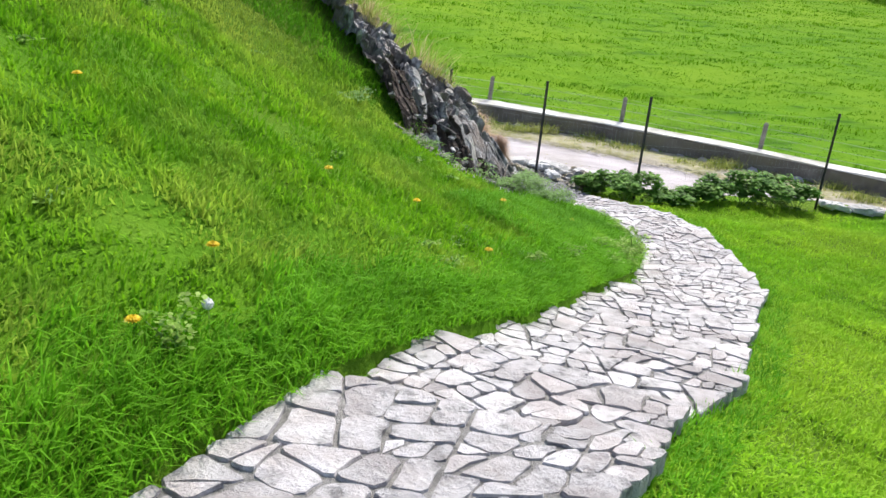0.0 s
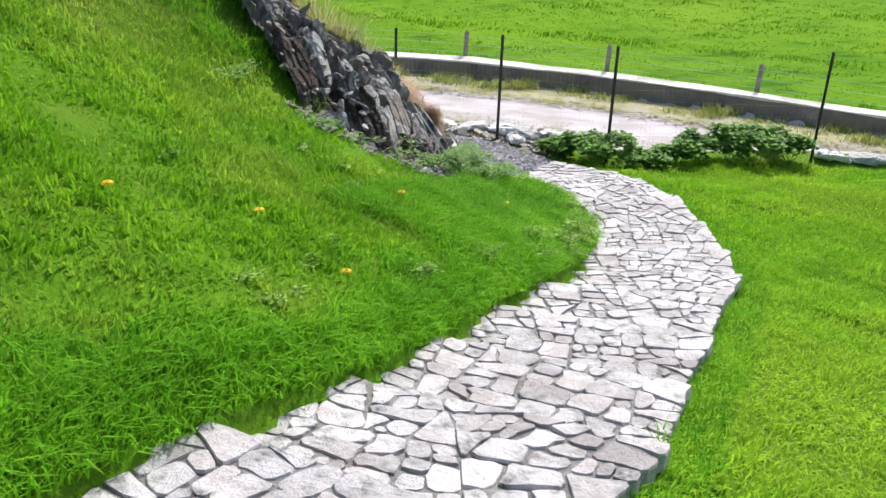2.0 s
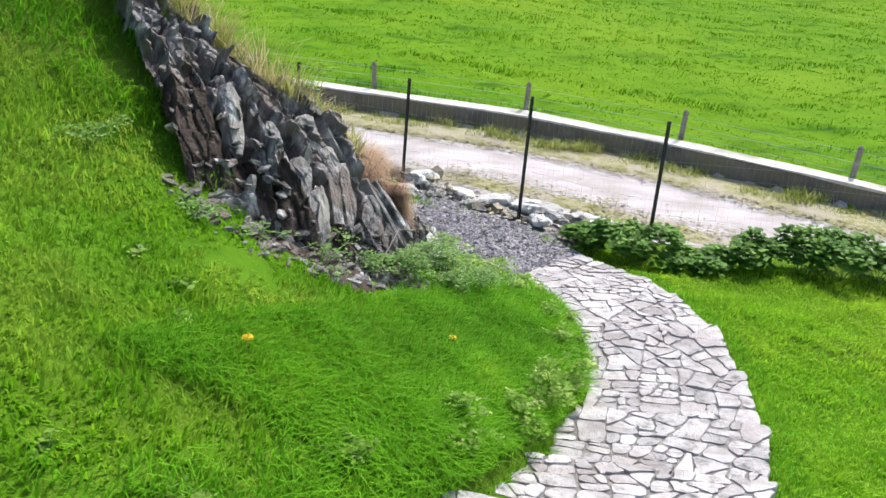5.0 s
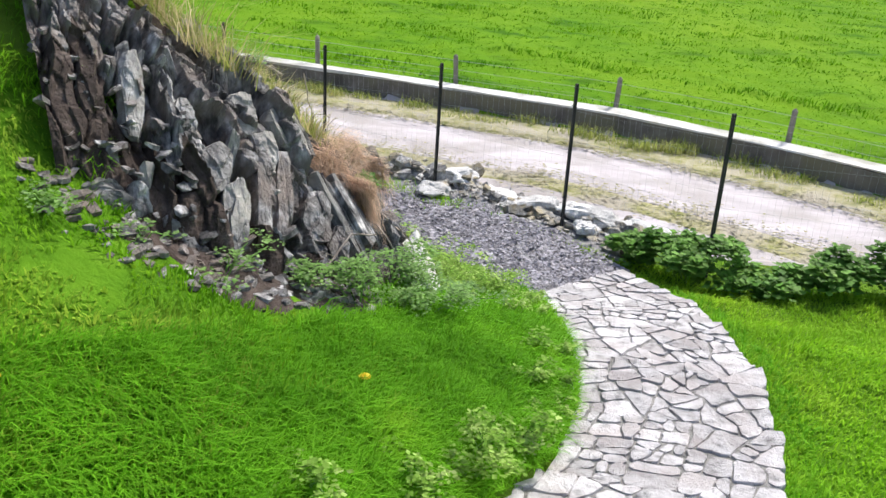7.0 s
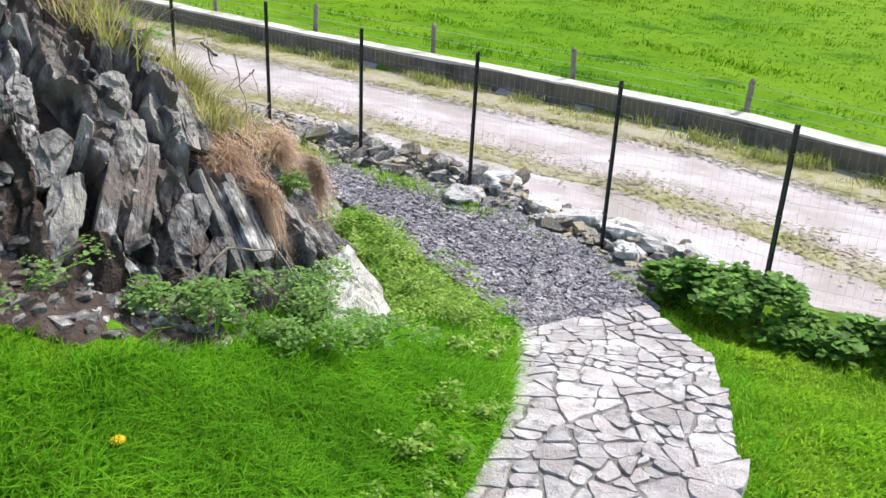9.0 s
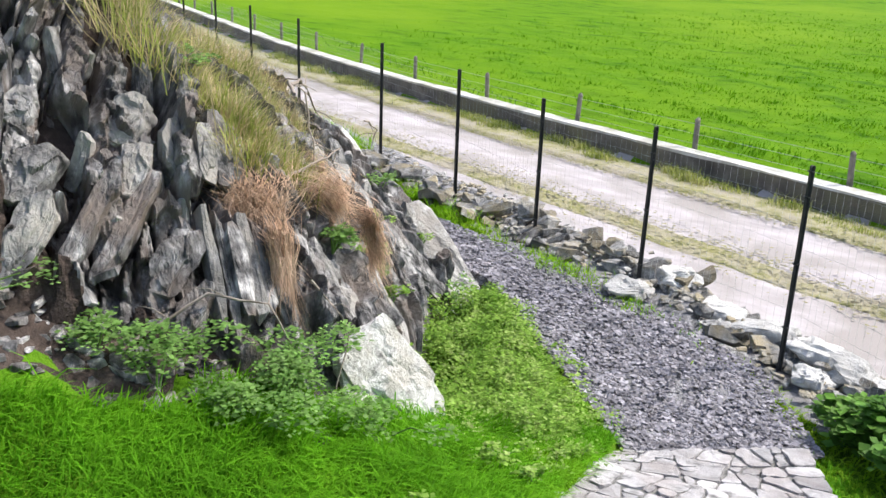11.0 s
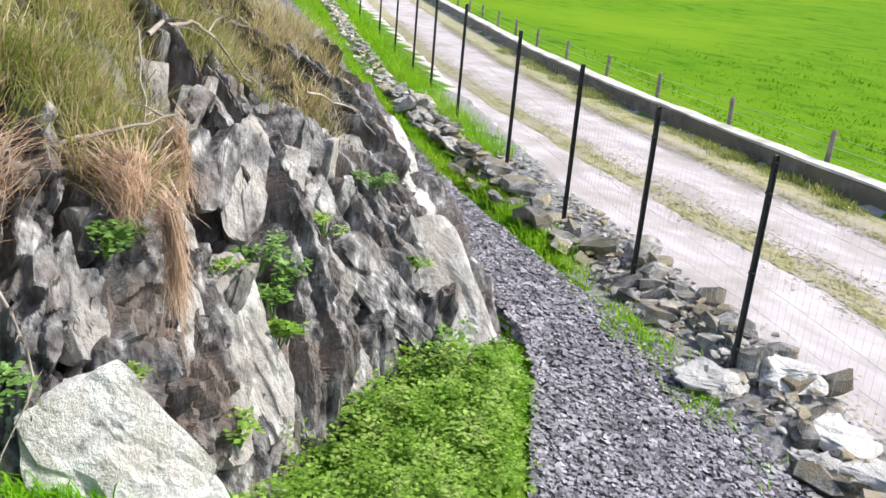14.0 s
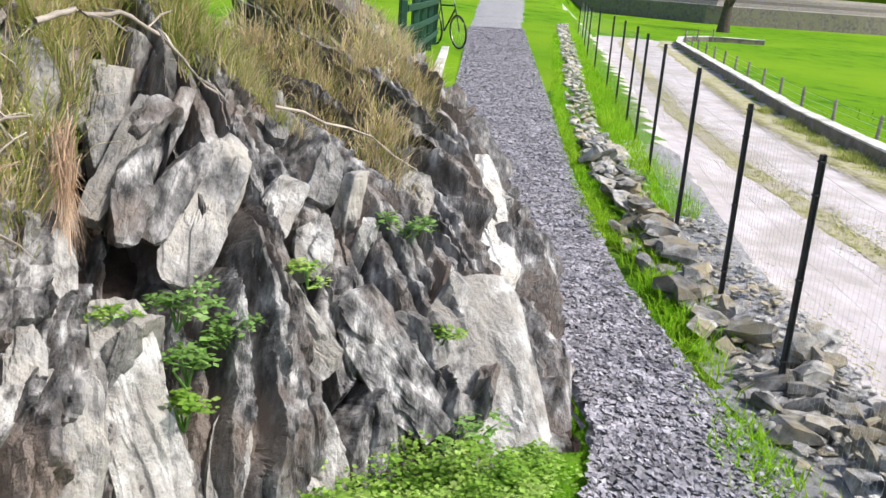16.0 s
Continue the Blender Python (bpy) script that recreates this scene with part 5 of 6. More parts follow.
# moss flecks that fray the lane's green strips
rng = np.random.RandomState(44)
n = 26000
sw = rng.uniform(2, 46, n)
ow = np.where(rng.rand(n) < 0.5, 2.6 + rng.normal(size=n) * 0.26, np.where(rng.rand(n) < 0.7, 0.95 + rng.normal(size=n) * 0.10, 4.55 + rng.normal(size=n) * 0.2))
cxy = np.array([on_wall(a_, b_)[:2] for a_, b_ in zip(sw, ow)])
ang = rng.rand(n) * 6.283
vs = np.zeros((n, 4, 3))
for k in range(4):
    r = rng.uniform(0.005, 0.026, n)
    vs[:, k, 0], vs[:, k, 1], vs[:, k, 2] = cxy[:, 0] + r * np.cos(ang + k * 1.5708) * 1.6, cxy[:, 1] + r * np.sin(ang + k * 1.5708), LANE_Z + 0.034 + rng.uniform(0, 0.012, n)
i = np.arange(n)[:, None] * 4
tagged(new("lane_moss", mesh_of("lane_moss", vs.reshape(-1, 3), np.concatenate([i + [[0, 1, 2]], i + [[0, 2, 3]]]), M_MOSS)), "yellow-green moss flecks on a gravel lane", "moss", kind="stuff")


# ---------- leaves, herbs and bushes ----------
def leaf_cloud(rng, centres, radii, n, size, flat=0.5):
    """Many small bent leaves scattered through a lumpy cloud: corners and triangles."""
    centres, radii = np.asarray(centres, float), np.asarray(radii, float)
    k = rng.randint(0, len(centres), n)
    d = rng.normal(size=(n, 3))
    d /= np.linalg.norm(d, axis=1)[:, None]
    d[:, 2] = np.abs(d[:, 2]) * 0.9 - 0.15
    p = centres[k] + d * radii[k] * rng.uniform(0.55, 1.05, (n, 1))
    a = rng.rand(n) * 6.283
    t = rng.uniform(-0.6, 0.9, n)
    f = np.stack([np.cos(a) * np.cos(t), np.sin(a) * np.cos(t), np.sin(t) * flat], 1)
    w = np.stack([-np.sin(a), np.cos(a), rng.uniform(-0.5, 0.5, n)], 1)
    s = size * rng.uniform(0.6, 1.3, (n, 1))
    V = np.stack([p, p + f * s * 0.5 + w * s * 0.32, p + f * s * np.array([1, 1, 0.7]), p + f * s * 0.5 - w * s * 0.32], 1)
    i = np.arange(n)[:, None] * 4
    return V.reshape(-1, 3), np.concatenate([i + [[0, 1, 2]], i + [[0, 2, 3]]])


def stems(rng, foot, tops, r=0.004):
    vs, fs = [], []
    for t in tops:
        mid = (Vector(foot) + Vector(t)) / 2 + Vector((rng.uniform(-.03, .03), rng.uniform(-.03, .03), 0.03))
        v, f = tube([foot, mid, t], [r, r * 0.8, r * 0.4], 4)
        fs += [tuple(len(vs) + c for c in q) for q in f]
        vs += v
    return vs, fs


def plant(name, x, y, spread_, high, n, size, m, label, category, rng, group=""):
    """A leafy plant: stems and a ragged crown of leaves."""
    z = float(full_z(np.array([x]), np.array([y]))[0])
    ob = tagged(new(name), label, category, group)
    ob.location = (x, y, z)
    cs = [(rng.normal() * spread_ * 0.45, rng.normal() * spread_ * 0.45, high * rng.uniform(0.3, 0.8)) for k in range(7)]
    v, f = leaf_cloud(rng, cs, [(spread_ * 0.42, spread_ * 0.42, high * 0.35)] * len(cs), n, size)
    v[:, 2] = np.maximum(v[:, 2], 0.0)
    part("foliage", mesh_of("foliage", v, f, m), ob)
    v, f = stems(rng, (0, 0, -0.02), cs)
    tagged(part("stalk", mesh_of("stalk", v, f, M_NETTLE), ob), kind="stuff")
    return ob


rng = np.random.RandomState(31)
# dark-leaved bushes along the fence
for x, y, w, h in ((0.62, -0.42, 0.20, 0.20), (0.92, -0.62, 0.26, 0.30), (1.25, -0.66, 0.28, 0.30), (1.6, -0.62, 0.26, 0.27), (1.95, -0.62, 0.26, 0.26), (2.25, -0.62, 0.28, 0.30),
                   (2.6, -0.60, 0.30, 0.34), (2.9, -0.56, 0.26, 0.28)):
    plant("bush", x, y, w * 1.1, h * 1.15, 1300, 0.062, M_LEAF, "low glossy dark-leaved bush growing along a fence", "bush", rng, "bushes along the fence")
# herbs at the foot of the crag and beside the steps
for x, y, w, h, n in ((-0.72, -3.02, 0.26, 0.24, 1700), (-0.50, -2.86, 0.24, 0.20, 1400), (-0.95, -3.30, 0.22, 0.18, 900), (-0.28, -2.80, 0.16, 0.14, 500), (-0.60, -3.22, 0.26, 0.20, 1300), (-0.36, -3.06, 0.22, 0.16, 900), (-1.02, -3.62, 0.16, 0.10, 260), (-0.30, -2.62, 0.18, 0.12, 360), (-1.5, -3.95, 0.16, 0.08, 240), (-1.95, -3.95, 0.18, 0.10, 260), (-1.25, -3.78, 0.12, 0.07, 160), (-0.80, -3.30, 0.14, 0.12, 260)):
    plant("herb_clump", x, y, w, h, n, 0.022, M_NETTLE, "grey-green leafy herbs below a rock face", "plant", rng, "herbs below the crag")
for x, y, w, h, n in ((0.07, -4.06, 0.15, 0.26, 560), (0.20, -3.78, 0.12, 0.18, 320), (-0.05, -4.36, 0.11, 0.14, 220), (-0.28, -4.62, 0.12, 0.12, 200), (0.16, -3.3, 0.10, 0.10, 160), (0.12, -2.9, 0.10, 0.10, 160),
                      (-0.02, -2.3, 0.10, 0.12, 180), (-0.9, -5.75, 0.09, 0.09, 130), (-0.6, -5.2, 0.08, 0.08, 120), (-2.2, -8.05, 0.10, 0.12, 140)):
    plant("step_side_weed", x, y, w, h, n, 0.024, M_WEED, "yellow-green weeds sprouting beside paved steps", "weed", rng, "weeds beside the steps")
for k in range(22):
    t = 8.2 + 5.6 * (k + rng.rand()) / 22
    i = int(t)
    (ax, ay), (bx, by) = STEPS[i][0], STEPS[i + 1][0]
    x, y = ax + (bx - ax) * (t - i) - rng.uniform(0.03, 0.12), ay + (by - ay) * (t - i)
    plant("step_side_weed", x, y, rng.uniform(0.04, 0.08), rng.uniform(0.06, 0.13), 110, 0.020, M_WEED, "yellow-green weeds sprouting beside paved steps", "weed", rng, "weeds beside the steps")
# bright weed carpet between the pale boulder and the gravel
cs = []
for k in range(520):
    t = rng.rand()
    x = -0.20 - 1.28 * t + rng.normal() * 0.15
    y = -1.78 + 0.93 * t + rng.normal() * 0.22
    if float(to_line(np.array([x]), np.array([y]), GR_L)[0][0]) < 0.03 + 0.06 * rng.rand() or inside(np.array([x]), np.array([y]), GRAVEL)[0]:
        continue
    cs.append((x, y, float(ground_z(np.array([x]), np.array([y]))[0]) + 0.15 * rng.rand() ** 2))
v, f = leaf_cloud(rng, cs, [(0.08, 0.08, 0.09)] * len(cs), 32000, 0.022)
tagged(new("weed_carpet", mesh_of("weed_carpet", v, f, M_WEED)), "bright yellow-green carpet of low weeds beside gravel", "weeds", kind="stuff")
for x, y, w, h in ((-0.45, -1.78, 0.14, 0.14), (-0.75, -1.55, 0.14, 0.16), (-1.05, -1.28, 0.15, 0.18), (-1.32, -0.98, 0.16, 0.24), (-1.45, -0.74, 0.12, 0.18), (-0.55, -1.45, 0.13, 0.10), (-0.9, -1.1, 0.12, 0.10)):
    plant("sprawling_weed", x, y, w, h, 420, 0.022, M_WEED, "airy yellow-green weeds at the foot of a crag", "weed", rng, "weeds at the crag foot")
# ferns and weeds rooted in the rock
for u, v_, w, h, n in ((7.78, 0.33, 0.09, 0.12, 220), (7.81, 0.27, 0.07, 0.13, 180), (7.74, 0.23, 0.07, 0.12, 150), (8.22, 0.29, 0.11, 0.10, 200), (9.02, 0.32, 0.10, 0.08, 150), (10.18, 0.41, 0.11, 0.14, 220),
                       (9.98, 0.25, 0.08, 0.08, 130), (6.87, 0.14, 0.08, 0.09, 130), (6.12, 0.35, 0.09, 0.10, 260), (7.11, 0.36, 0.06, 0.06, 90), (6.13, 0.19, 0.06, 0.10, 150), (9.9, 0.08, 0.12, 0.16, 200), (5.1, 0.6, 0.12, 0.09, 180)):
    p = crag_point(np.array([u]), np.array([v_]))[0]
    ob = plant("rock_weed", p[0], p[1], w, h, n, 0.026, M_WEED if n < 160 else M_NETTLE, "small green weeds rooted in rock clefts", "weed", rng, "weeds in the rock")
    ob.location = (p[0] + 0.02, p[1], p[2] + 0.02)


# ---------- hanging dead grass ----------
def hanging(name, top, out, length, width, n, m, label):
    """A curtain of dead grass that spills over an edge and hangs."""
    o = np.array(out, float)
    o /= np.linalg.norm(o)
    side = np.array([-o[1], o[0], 0])
    lock = rng.randint(0, 7, n)
    mid = rng.normal(size=7) * width * 0.6
    b = np.array(top) + side * rng.normal(size=(n, 1)) * width * 0.9 - o * rng.rand(n, 1) * 0.12 + np.array([0, 0, 1]) * rng.normal(size=(n, 1)) * 0.05
    l = length * rng.uniform(0.2, 1.2, (n, 1))
    end = np.array(top) + side * (mid[lock][:, None] + rng.normal(size=(n, 1)) * width * 0.16) + o * rng.uniform(0.05, 0.16, (n, 1))
    dn = np.array([0, 0, 1])
    pts = [b, b * 0.7 + end * 0.3 + o * 0.06 + dn * 0.03 * rng.rand(n, 1), b * 0.3 + end * 0.7 + o * 0.03 * rng.normal(size=(n, 1)) - dn * l * 0.45,
           end + side * rng.normal(size=(n, 1)) * 0.035 + o * rng.normal(size=(n, 1)) * 0.02 - dn * l]
    pts[2][:, 2] = b[:, 2] - l[:, 0] * 0.45
    pts[3][:, 2] = b[:, 2] - l[:, 0]
    w = side * 0.0011
    V = np.stack([pts[0] - w, pts[0] + w, pts[1] - w, pts[1] + w, pts[2] - w, pts[2] + w, pts[3]], 1)
    i = np.arange(n)[:, None] * 7
    F = np.concatenate([i + [[0, 1, 3]], i + [[0, 3, 2]], i + [[2, 3, 5]], i + [[2, 5, 4]], i + [[4, 5, 6]]])
    return tagged(new(name, mesh_of(name, V.reshape(-1, 3), F, m)), label, "dead grass", kind="stuff")


hanging("hanging_dead_grass", (-0.80, -2.62, 1.02), (0.8, -0.4, 0), 0.34, 0.035, 520, M_RUST, "rusty dead grass hanging over a rock ledge")
hanging("hanging_dead_grass", (-0.90, -2.13, 0.98), (0.9, 0.1, 0), 0.22, 0.018, 260, M_RUST, "rusty dead grass hanging over a rock ledge")
hanging("hanging_dead_grass", (-1.00, -2.58, 1.14), (0.8, -0.4, 0), 0.10, 0.12, 600, M_RUST, "rusty dead grass hanging over a rock ledge")
hanging("hanging_dead_grass", (-1.02, -2.24, 1.10), (0.9, -0.1, 0), 0.09, 0.09, 420, M_RUST, "rusty dead grass hanging over a rock ledge")
hanging("hanging_dead_grass", (-1.36, -2.02, 1.08), (1, 0.2, 0), 0.20, 0.018, 180, M_RUST, "rusty dead grass hanging over a rock ledge")

# ---------- bare branches ----------
random.seed(3)
for pts, r in (([(-1.01, -2.49, 1.11), (-1.09, -2.36, 1.16), (-1.11, -2.22, 1.18), (-1.14, -2.05, 1.22)], 0.009),
               ([(-1.11, -2.35, 1.0), (-1.11, -2.25, 1.05), (-1.11, -2.16, 1.09), (-1.16, -2.06, 1.18)], 0.007),
               ([(-1.4, -2.08, 1.41), (-1.52, -2.01, 1.43), (-1.58, -1.91, 1.43), (-1.64, -1.82, 1.38), (-1.69, -1.74, 1.28), (-1.73, -1.65, 1.19)], 0.009),
               ([(-1.25, -2.13, 1.44), (-1.22, -2.13, 1.25), (-1.19, -2.15, 1.08), (-1.15, -2.15, 0.94)], 0.004),
               ([(-1.63, -2.58, 1.14), (-1.27, -2.39, 1.13), (-1.03, -2.21, 1.07), (-0.98, -2.06, 0.97)], 0.006),
               ([(-0.8, -3.2, 0.82), (-0.72, -2.95, 0.95), (-0.62, -2.8, 0.9), (-0.5, -2.72, 0.68)], 0.006), ([(-0.7, -2.55, 0.9), (-0.55, -2.5, 0.75), (-0.52, -2.6, 0.52)], 0.005),
               ([(-1.1, -3.42, 0.82), (-0.95, -3.3, 0.90), (-0.8, -3.1, 0.82), (-0.66, -2.98, 0.74)], 0.005), ([(-1.6, -1.5, 1.2), (-1.85, -1.2, 1.08), (-2.1, -1.0, 0.92)], 0.005)):
    ob = tagged(new("bare_branch"), "pale leafless branch sprawling over rock and dry grass", "branch", "bare branches")
    P = [Vector(p) for p in pts]
    fine = []
    for a, b in zip(P, P[1:]):
        for q in range(4):
            fine.append(a.lerp(b, q / 4) + Vector([random.uniform(-.007, .007) for _ in range(3)]))
    fine.append(P[-1])
    v, f = tube(fine, [r * (1 - 0.7 * k / len(fine)) for k in range(len(fine))], 6)
    part("main_stem", mesh_of("main_stem", v, f, M_TWIG, True), ob)
    for k in range(2, len(fine) - 1, 3):
        d = Vector([random.uniform(-1, 1) for _ in range(3)]).normalized()
        v, f = tube([fine[k], fine[k] + d * 0.06, fine[k] + d * 0.11 + Vector((0, 0, -0.02))], [r * 0.45, r * 0.35, r * 0.15], 4)
        part("side_twig", mesh_of("side_twig", v, f, M_TWIG), ob)


# ---------- flowers in the lawn ----------
def flower(x, y, high, m, label, round_head=False):
    z = float(full_z(np.array([x]), np.array([y]))[0])
    ob = tagged(new("dandelion"), label, "flower", "dandelions")
    ob.location = (x, y, z)
    v, f = tube([(0, 0, -0.01), (0.004, 0.003, high * 0.5), (0, 0, high)], [0.0025, 0.002, 0.002], 5)
    part("stalk", mesh_of("stalk", v, f, M_WEED), ob)
    bm = bmesh.new()
    if round_head:
        bmesh.ops.create_icosphere(bm, subdivisions=3, radius=0.015, matrix=Matrix.Translation((0, 0, high + 0.012)))
        for w in bm.verts:
            w.co += (w.co - Vector((0, 0, high + 0.012))) * random.uniform(-0.18, 0.18)
    else:
        for ring, (cnt, r, up) in enumerate(((14, 0.024, 0.004), (12, 0.018, 0.010), (8, 0.010, 0.013))):
            for k in range(cnt):
                a = 6.283 * k / cnt + ring
                c = Vector((math.cos(a), math.sin(a), 0))
                s_ = Vector((-math.sin(a), math.cos(a), 0)) * 0.0042
                bm.faces.new([bm.verts.new(q) for q in (Vector((0, 0, high)), c * r * 0.6 + s_ + Vector((0, 0, high + up)), c * r + Vector((0, 0, high + up * 0.8)), c * r * 0.6 - s_ + Vector((0, 0, high + up)))])
    part("flower_head", from_bm("flower_head", bm, m), ob)


random.seed(6)
for x, y in ((-0.99, -4.92), (-1.54, -5.84), (-1.19, -6.12), (-2.2, -7.55), (-2.3, -8.05), (-1.95, -6.3), (-2.9, -6.6), (-3.3, -5.4), (-0.35, -3.95)):
    flower(x, y, random.uniform(0.06, 0.09), M_YELLOW, "yellow dandelion in bloom in the grass")
for x, y in ((-2.14, -7.92), (2.6, -3.9)):
    flower(x, y, 0.085, M_FLUFF, "white dandelion seed head in the grass", True)
# broad-leaved rosettes in the turf
for k in range(26):
    x, y = random.uniform(-3.6, -0.9), random.uniform(-8.6, -4.2)
    if abs(float(off_path(np.array([x]), np.array([y]))[0][0])) < 0.25:
        continue
    plant("plantain_rosette", x, y, 0.06, 0.025, 30, 0.03, M_WEED, "flat broad-leaved rosette in short turf", "weed", rng, "rosettes in the lawn")

# ---------- far end of the path ----------
kerb = tagged(new("kerb"), "pale concrete kerb edging a gravel path", "kerb")
for k in range(6):
    t0, t1 = k / 6, (k + 1) / 6
    a, b = Vector((-9.4, 0.30, 0)).lerp(Vector((-18.2, 2.2, 0)), t0 + 0.002), Vector((-9.4, 0.30, 0)).lerp(Vector((-18.2, 2.2, 0)), t1 - 0.002)
    bm = bmesh.new()
    box(bm, ((b - a).length, 0.16, 0.26), (0, 0, 0.02), 0.012)
    ob = part("kerb_stone", from_bm("kerb_stone", bm, M_COPING), kerb)
    ob.matrix_basis = pose(*((a + b) / 2), 0, 0, math.degrees(math.atan2(b.y - a.y, b.x - a.x)))
rail = tagged(new("timber_fence"), "dark green painted post-and-rail timber fence", "fence")
line = [Vector((-13.3, 0.55, 0.05)), Vector((-14.6, 0.95, 0.05)), Vector((-15.9, 1.3, 0.05)), Vector((-17.2, 1.65, 0.05)), Vector((-18.6, 2.0, 0.05))]
for p in line:
    bm = bmesh.new()
    box(bm, (0.11, 0.11, 1.25), (0, 0, 0.5), 0.01)
    part("post", from_bm("post", bm, M_GREEN), rail, at=pose(*p, 0, 0, 15))
for a, b in zip(line, line[1:]):
    for h in (0.35, 0.68, 1.0):
        bm = bmesh.new()
        box(bm, ((b - a).length, 0.035, 0.10), (0, 0, 0), 0.006)
        part("rail", from_bm("rail", bm, M_GREEN), rail, at=pose(*((a + b) / 2 + Vector((0.02, 0.07, h))), 0, 0, math.degrees(math.atan2(b.y - a.y, b.x - a.x))))
bike = tagged(new("bicycle"), "parked bicycle with thin black tyres leaning on a green fence", "bicycle")
bike.matrix_basis = pose(-17.9, 2.42, 0.13, 7, 0, 18)


def wheel(x):
    vs, fs = tube([(x + 0.33 * math.cos(k * 0.2618), 0, 0.34 + 0.33 * math.sin(k * 0.2618)) for k in range(25)], [0.02] * 25, 6)
    w = part("tyre", mesh_of("tyre", vs, fs, M_TYRE, True), bike)
    vs, fs = tube([(x + 0.30 * math.cos(k * 0.2618), 0, 0.34 + 0.30 * math.sin(k * 0.2618)) for k in range(25)], [0.01] * 25, 5)
    part("rim", mesh_of("rim", vs, fs, M_CHROME, True), w)
    for k in range(12):
        v, f = tube([(x, 0.02 * (-1) ** k, 0.34), (x + 0.3 * math.cos(k * 0.5236), 0, 0.34 + 0.3 * math.sin(k * 0.5236))], [0.002] * 2, 3)
        part("spoke", mesh_of("spoke", v, f, M_CHROME), w)


wheel(0.0), wheel(-1.03)
for nm, a, b, r in (("top_tube", (-0.12, 0, 0.86), (-0.68, 0, 0.84), 0.017), ("down_tube", (-0.10, 0, 0.78), (-0.60, 0, 0.32), 0.019), ("seat_tube", (-0.60, 0, 0.32), (-0.72, 0, 0.95), 0.016),
                    ("chain_stay", (-0.60, 0, 0.32), (-1.03, 0.03, 0.34), 0.01), ("seat_stay", (-0.68, 0, 0.84), (-1.03, 0.03, 0.34), 0.009), ("fork", (-0.11, 0, 0.90), (0.0, 0.03, 0.34), 0.014),
                    ("handlebar", (-0.12, -0.28, 1.0), (-0.12, 0.28, 1.0), 0.013), ("stem", (-0.11, 0, 0.88), (-0.12, 0, 1.0), 0.013)):
    v, f = tube([a, b], [r, r], 7)
    part(nm, mesh_of(nm, v, f, M_CHROME if nm in ("handlebar", "stem") else M_POST, True), bike)
bm = bmesh.new()
box(bm, (0.26, 0.14, 0.05), (-0.74, 0, 0.97), 0.02)
part("saddle", from_bm("saddle", bm, M_TYRE), bike)

# ---------- far side of the pasture ----------
def bank(name, line, high, deep, m, label, category):
    vs, fs = [], []
    P = []
    for a, b in zip(line, line[1:]):
        P += [(a[0] + (b[0] - a[0]) * k / 10, a[1] + (b[1] - a[1]) * k / 10) for k in range(10)]
    P.append(line[-1])
    Q = shift(P, -deep)
    for (x, y), (p, q) in zip(P, Q):
        j = 0.12 * high * wobble(np.array(x), np.array(y), 0.9, 2.0)
        for t, h in ((0, -0.2), (0.08, 0.45), (0.2, 0.85), (0.45, 1.0), (1, 1.0), (1.0, -0.2)):
            vs.append((x + (p - x) * t, y + (q - y) * t, LANE_Z + high * h + (float(j) if h > 0.3 else 0)))
    for i in range(len(P) - 1):
        for k in range(5):
            fs.append((i * 6 + k, i * 6 + k + 1, (i + 1) * 6 + k + 1, (i + 1) * 6 + k))
    for e in (0, (len(P) - 1) * 6):
        fs += [(e, e + 1, e + 4, e + 5), (e + 1, e + 2, e + 3, e + 4)]
    return tagged(new(name, mesh_of(name, vs, fs, m)), label, category, kind="structure")


HEDGE = [(48, 6), (33, 26), (26.5, 38.5), (19.5, 49.5), (10, 58.5), (1, 75), (-12, 100), (-30, 125)]
bank("earth_bank", HEDGE, 2.2, 3.0, M_BANK, "dark brown, shade-tinted earth bank at the edge of a pasture", "bank")
hl = shift(HEDGE, -1.5)
rng = np.random.RandomState(61)
for a, b in zip(hl[:-1], hl[1:]):
    n = max(2, int(math.hypot(b[0] - a[0], b[1] - a[1]) / 2.4))
    for k in range(n):
        t = (k + 0.5) / n
        x, y = a[0] + (b[0] - a[0]) * t, a[1] + (b[1] - a[1]) * t
        ob = tagged(new("hedge_shrub"), "olive-green straggly hedge shrub on an earth bank", "shrub", "hedge shrubs")
        ob.location = (x, y, LANE_Z + 1.9)
        # upper growth is out of view, added height that shades the pasture
        cs = [(rng.normal() * 0.9, rng.normal() * 0.6, rng.uniform(0.0, 6.4)) for q in range(34)]
        v, f = leaf_cloud(rng, cs, [(0.75, 0.65, 0.65)] * 34, 3800, 0.17)
        part("foliage", mesh_of("foliage", v, f, M_OLIVE), ob)
        v, f = stems(rng, (0, 0, -0.3), cs[:6], 0.04)
        tagged(part("stalk", mesh_of("stalk", v, f, M_BARK), ob), kind="stuff")
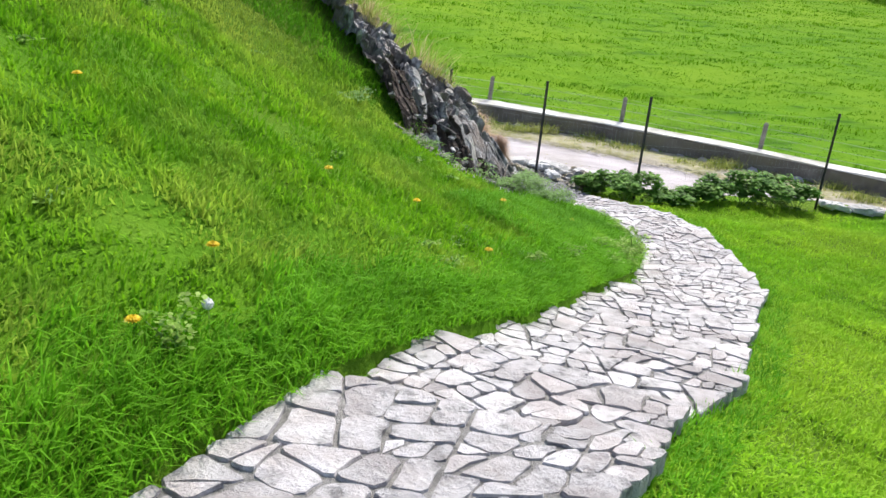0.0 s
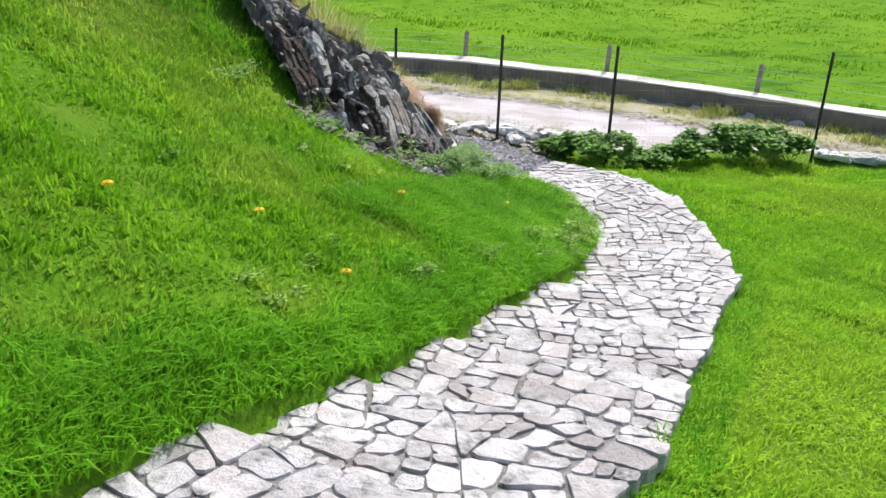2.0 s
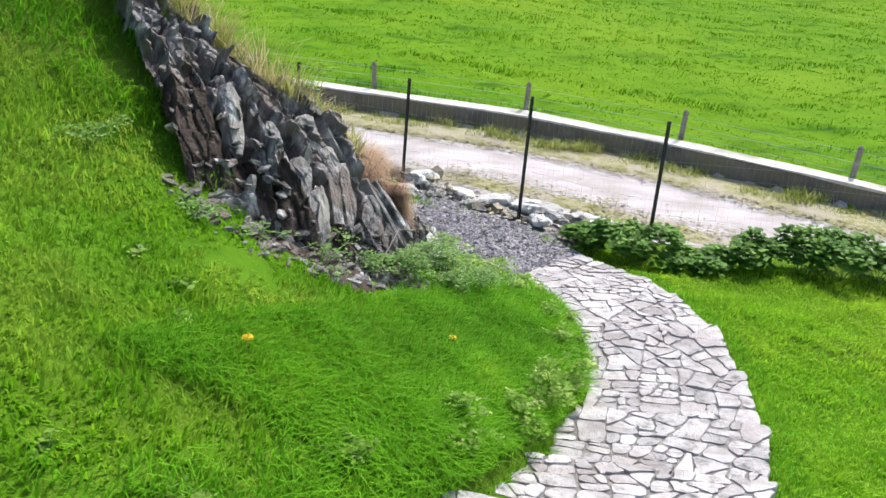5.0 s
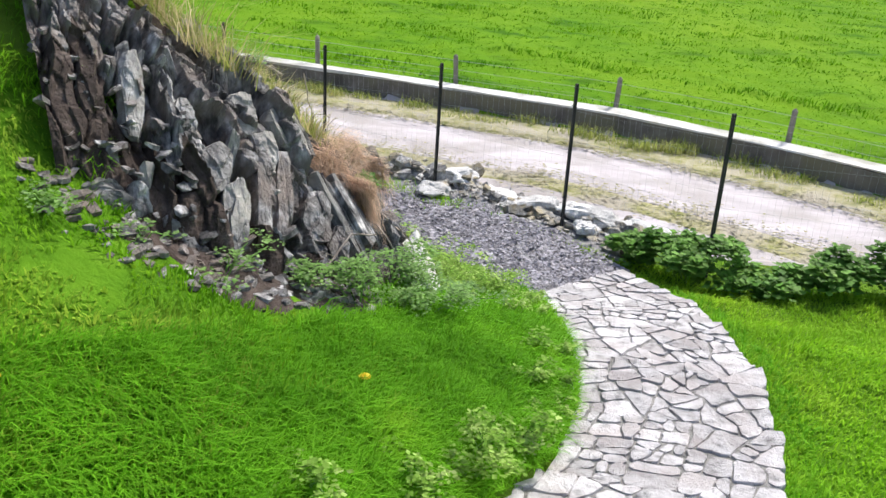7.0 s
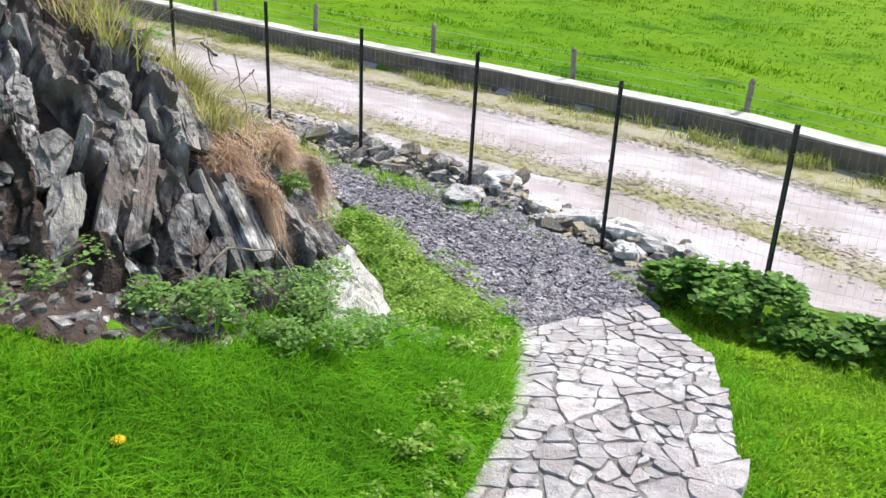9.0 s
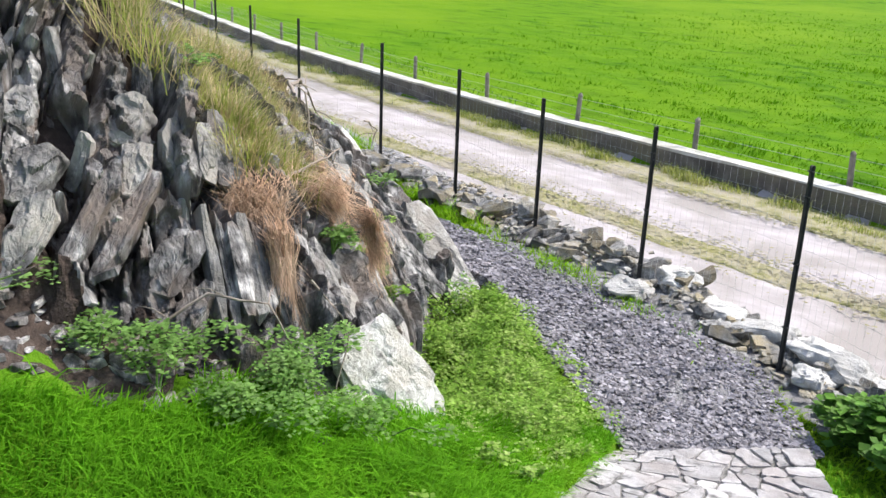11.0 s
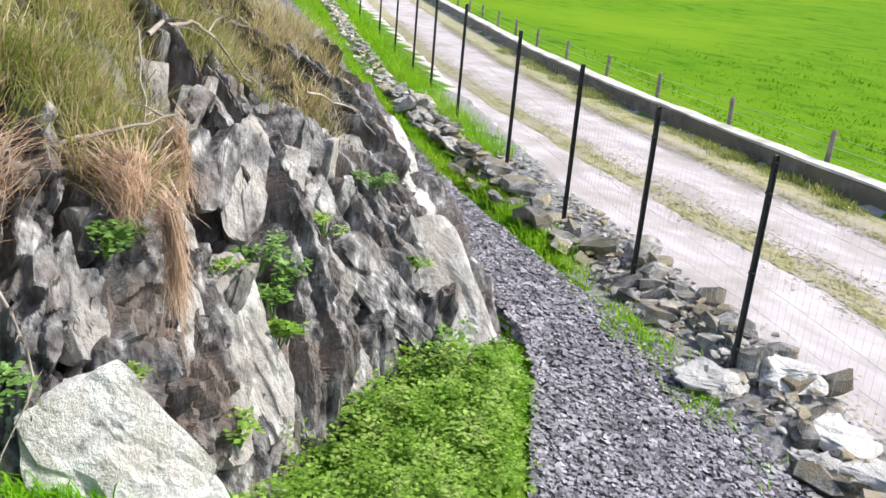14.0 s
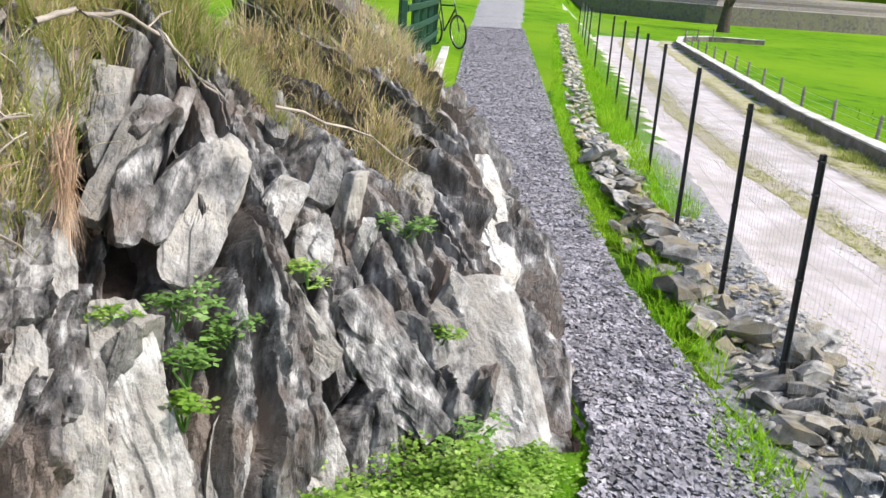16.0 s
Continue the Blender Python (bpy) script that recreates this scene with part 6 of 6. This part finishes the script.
bank("hedge_backing", shift(HEDGE, -5), 7.5, 6.0, M_OLIVE, "dull olive rising scrub behind a hedge", "hillside")
far_line = [(-150, 40), (-95, 33), (-82, 40), (-82, 56), (-86, 75), (-84, 105), (-78, 132), (-60, 170)]
fw = tagged(new("far_wall"), "dark grey stone wall closing the far side of a pasture", "wall", kind="structure")
far_line.reverse()
sweep("wall_body", far_line, [(0, -0.2), (0, 1.7), (-0.6, 1.7), (-0.6, -0.2)], M_WALL, fw, 2.0)
for k in range(5):
    tagged(sweep("terrace", far_line, [(-1.2 - 1.5 * k, -0.2), (-1.2 - 1.5 * k, 1.75 + 0.32 * k), (-2.5 - 1.5 * k, 1.75 + 0.32 * k), (-2.5 - 1.5 * k, -0.2)], M_RUBBLE, fw, 3.0), "low grey terrace wall")
bank("far_hillside", shift(far_line, -14), 16, 70, M_FIELD, "green rising hillside beyond a far wall", "hillside")
bank("far_slope", [(-240, 60), (-190, 10), (-150, -50), (-120, -120)], 16, 80, M_FIELD, "green rising slope in the distance", "hillside")

tree = tagged(new("tree"), "bare dark-trunked tree beside a far wall", "tree")
tree.location = (-66.0, 33.0, LANE_Z)
pts = [(0, 0, -0.2), (0.1, 0.05, 1.2), (0.0, 0.2, 2.6), (0.3, 0.3, 4.4)]
v, f = tube(pts, [0.55, 0.42, 0.34, 0.2], 10)
part("trunk", mesh_of("trunk", v, f, M_BARK, True), tree)
random.seed(15)
tips = []
for k in range(9):
    a = k * 0.7 + random.uniform(-.2, .2)
    s0 = Vector((0.05, 0.15, random.uniform(1.6, 4.0)))
    e = s0 + Vector((math.cos(a) * 1.8, math.sin(a) * 1.8, random.uniform(1.0, 2.2)))
    tips.append(tuple(e))
    v, f = tube([s0, s0.lerp(e, 0.5) + Vector((0, 0, 0.25)), e], [0.16, 0.09, 0.03], 6)
    part("limb", mesh_of("limb", v, f, M_BARK, True), tree)
v, f = leaf_cloud(np.random.RandomState(3), tips, [(1.1, 1.1, 0.9)] * len(tips), 1800, 0.16)
part("crown", mesh_of("crown", v, f, M_OLIVE), tree)
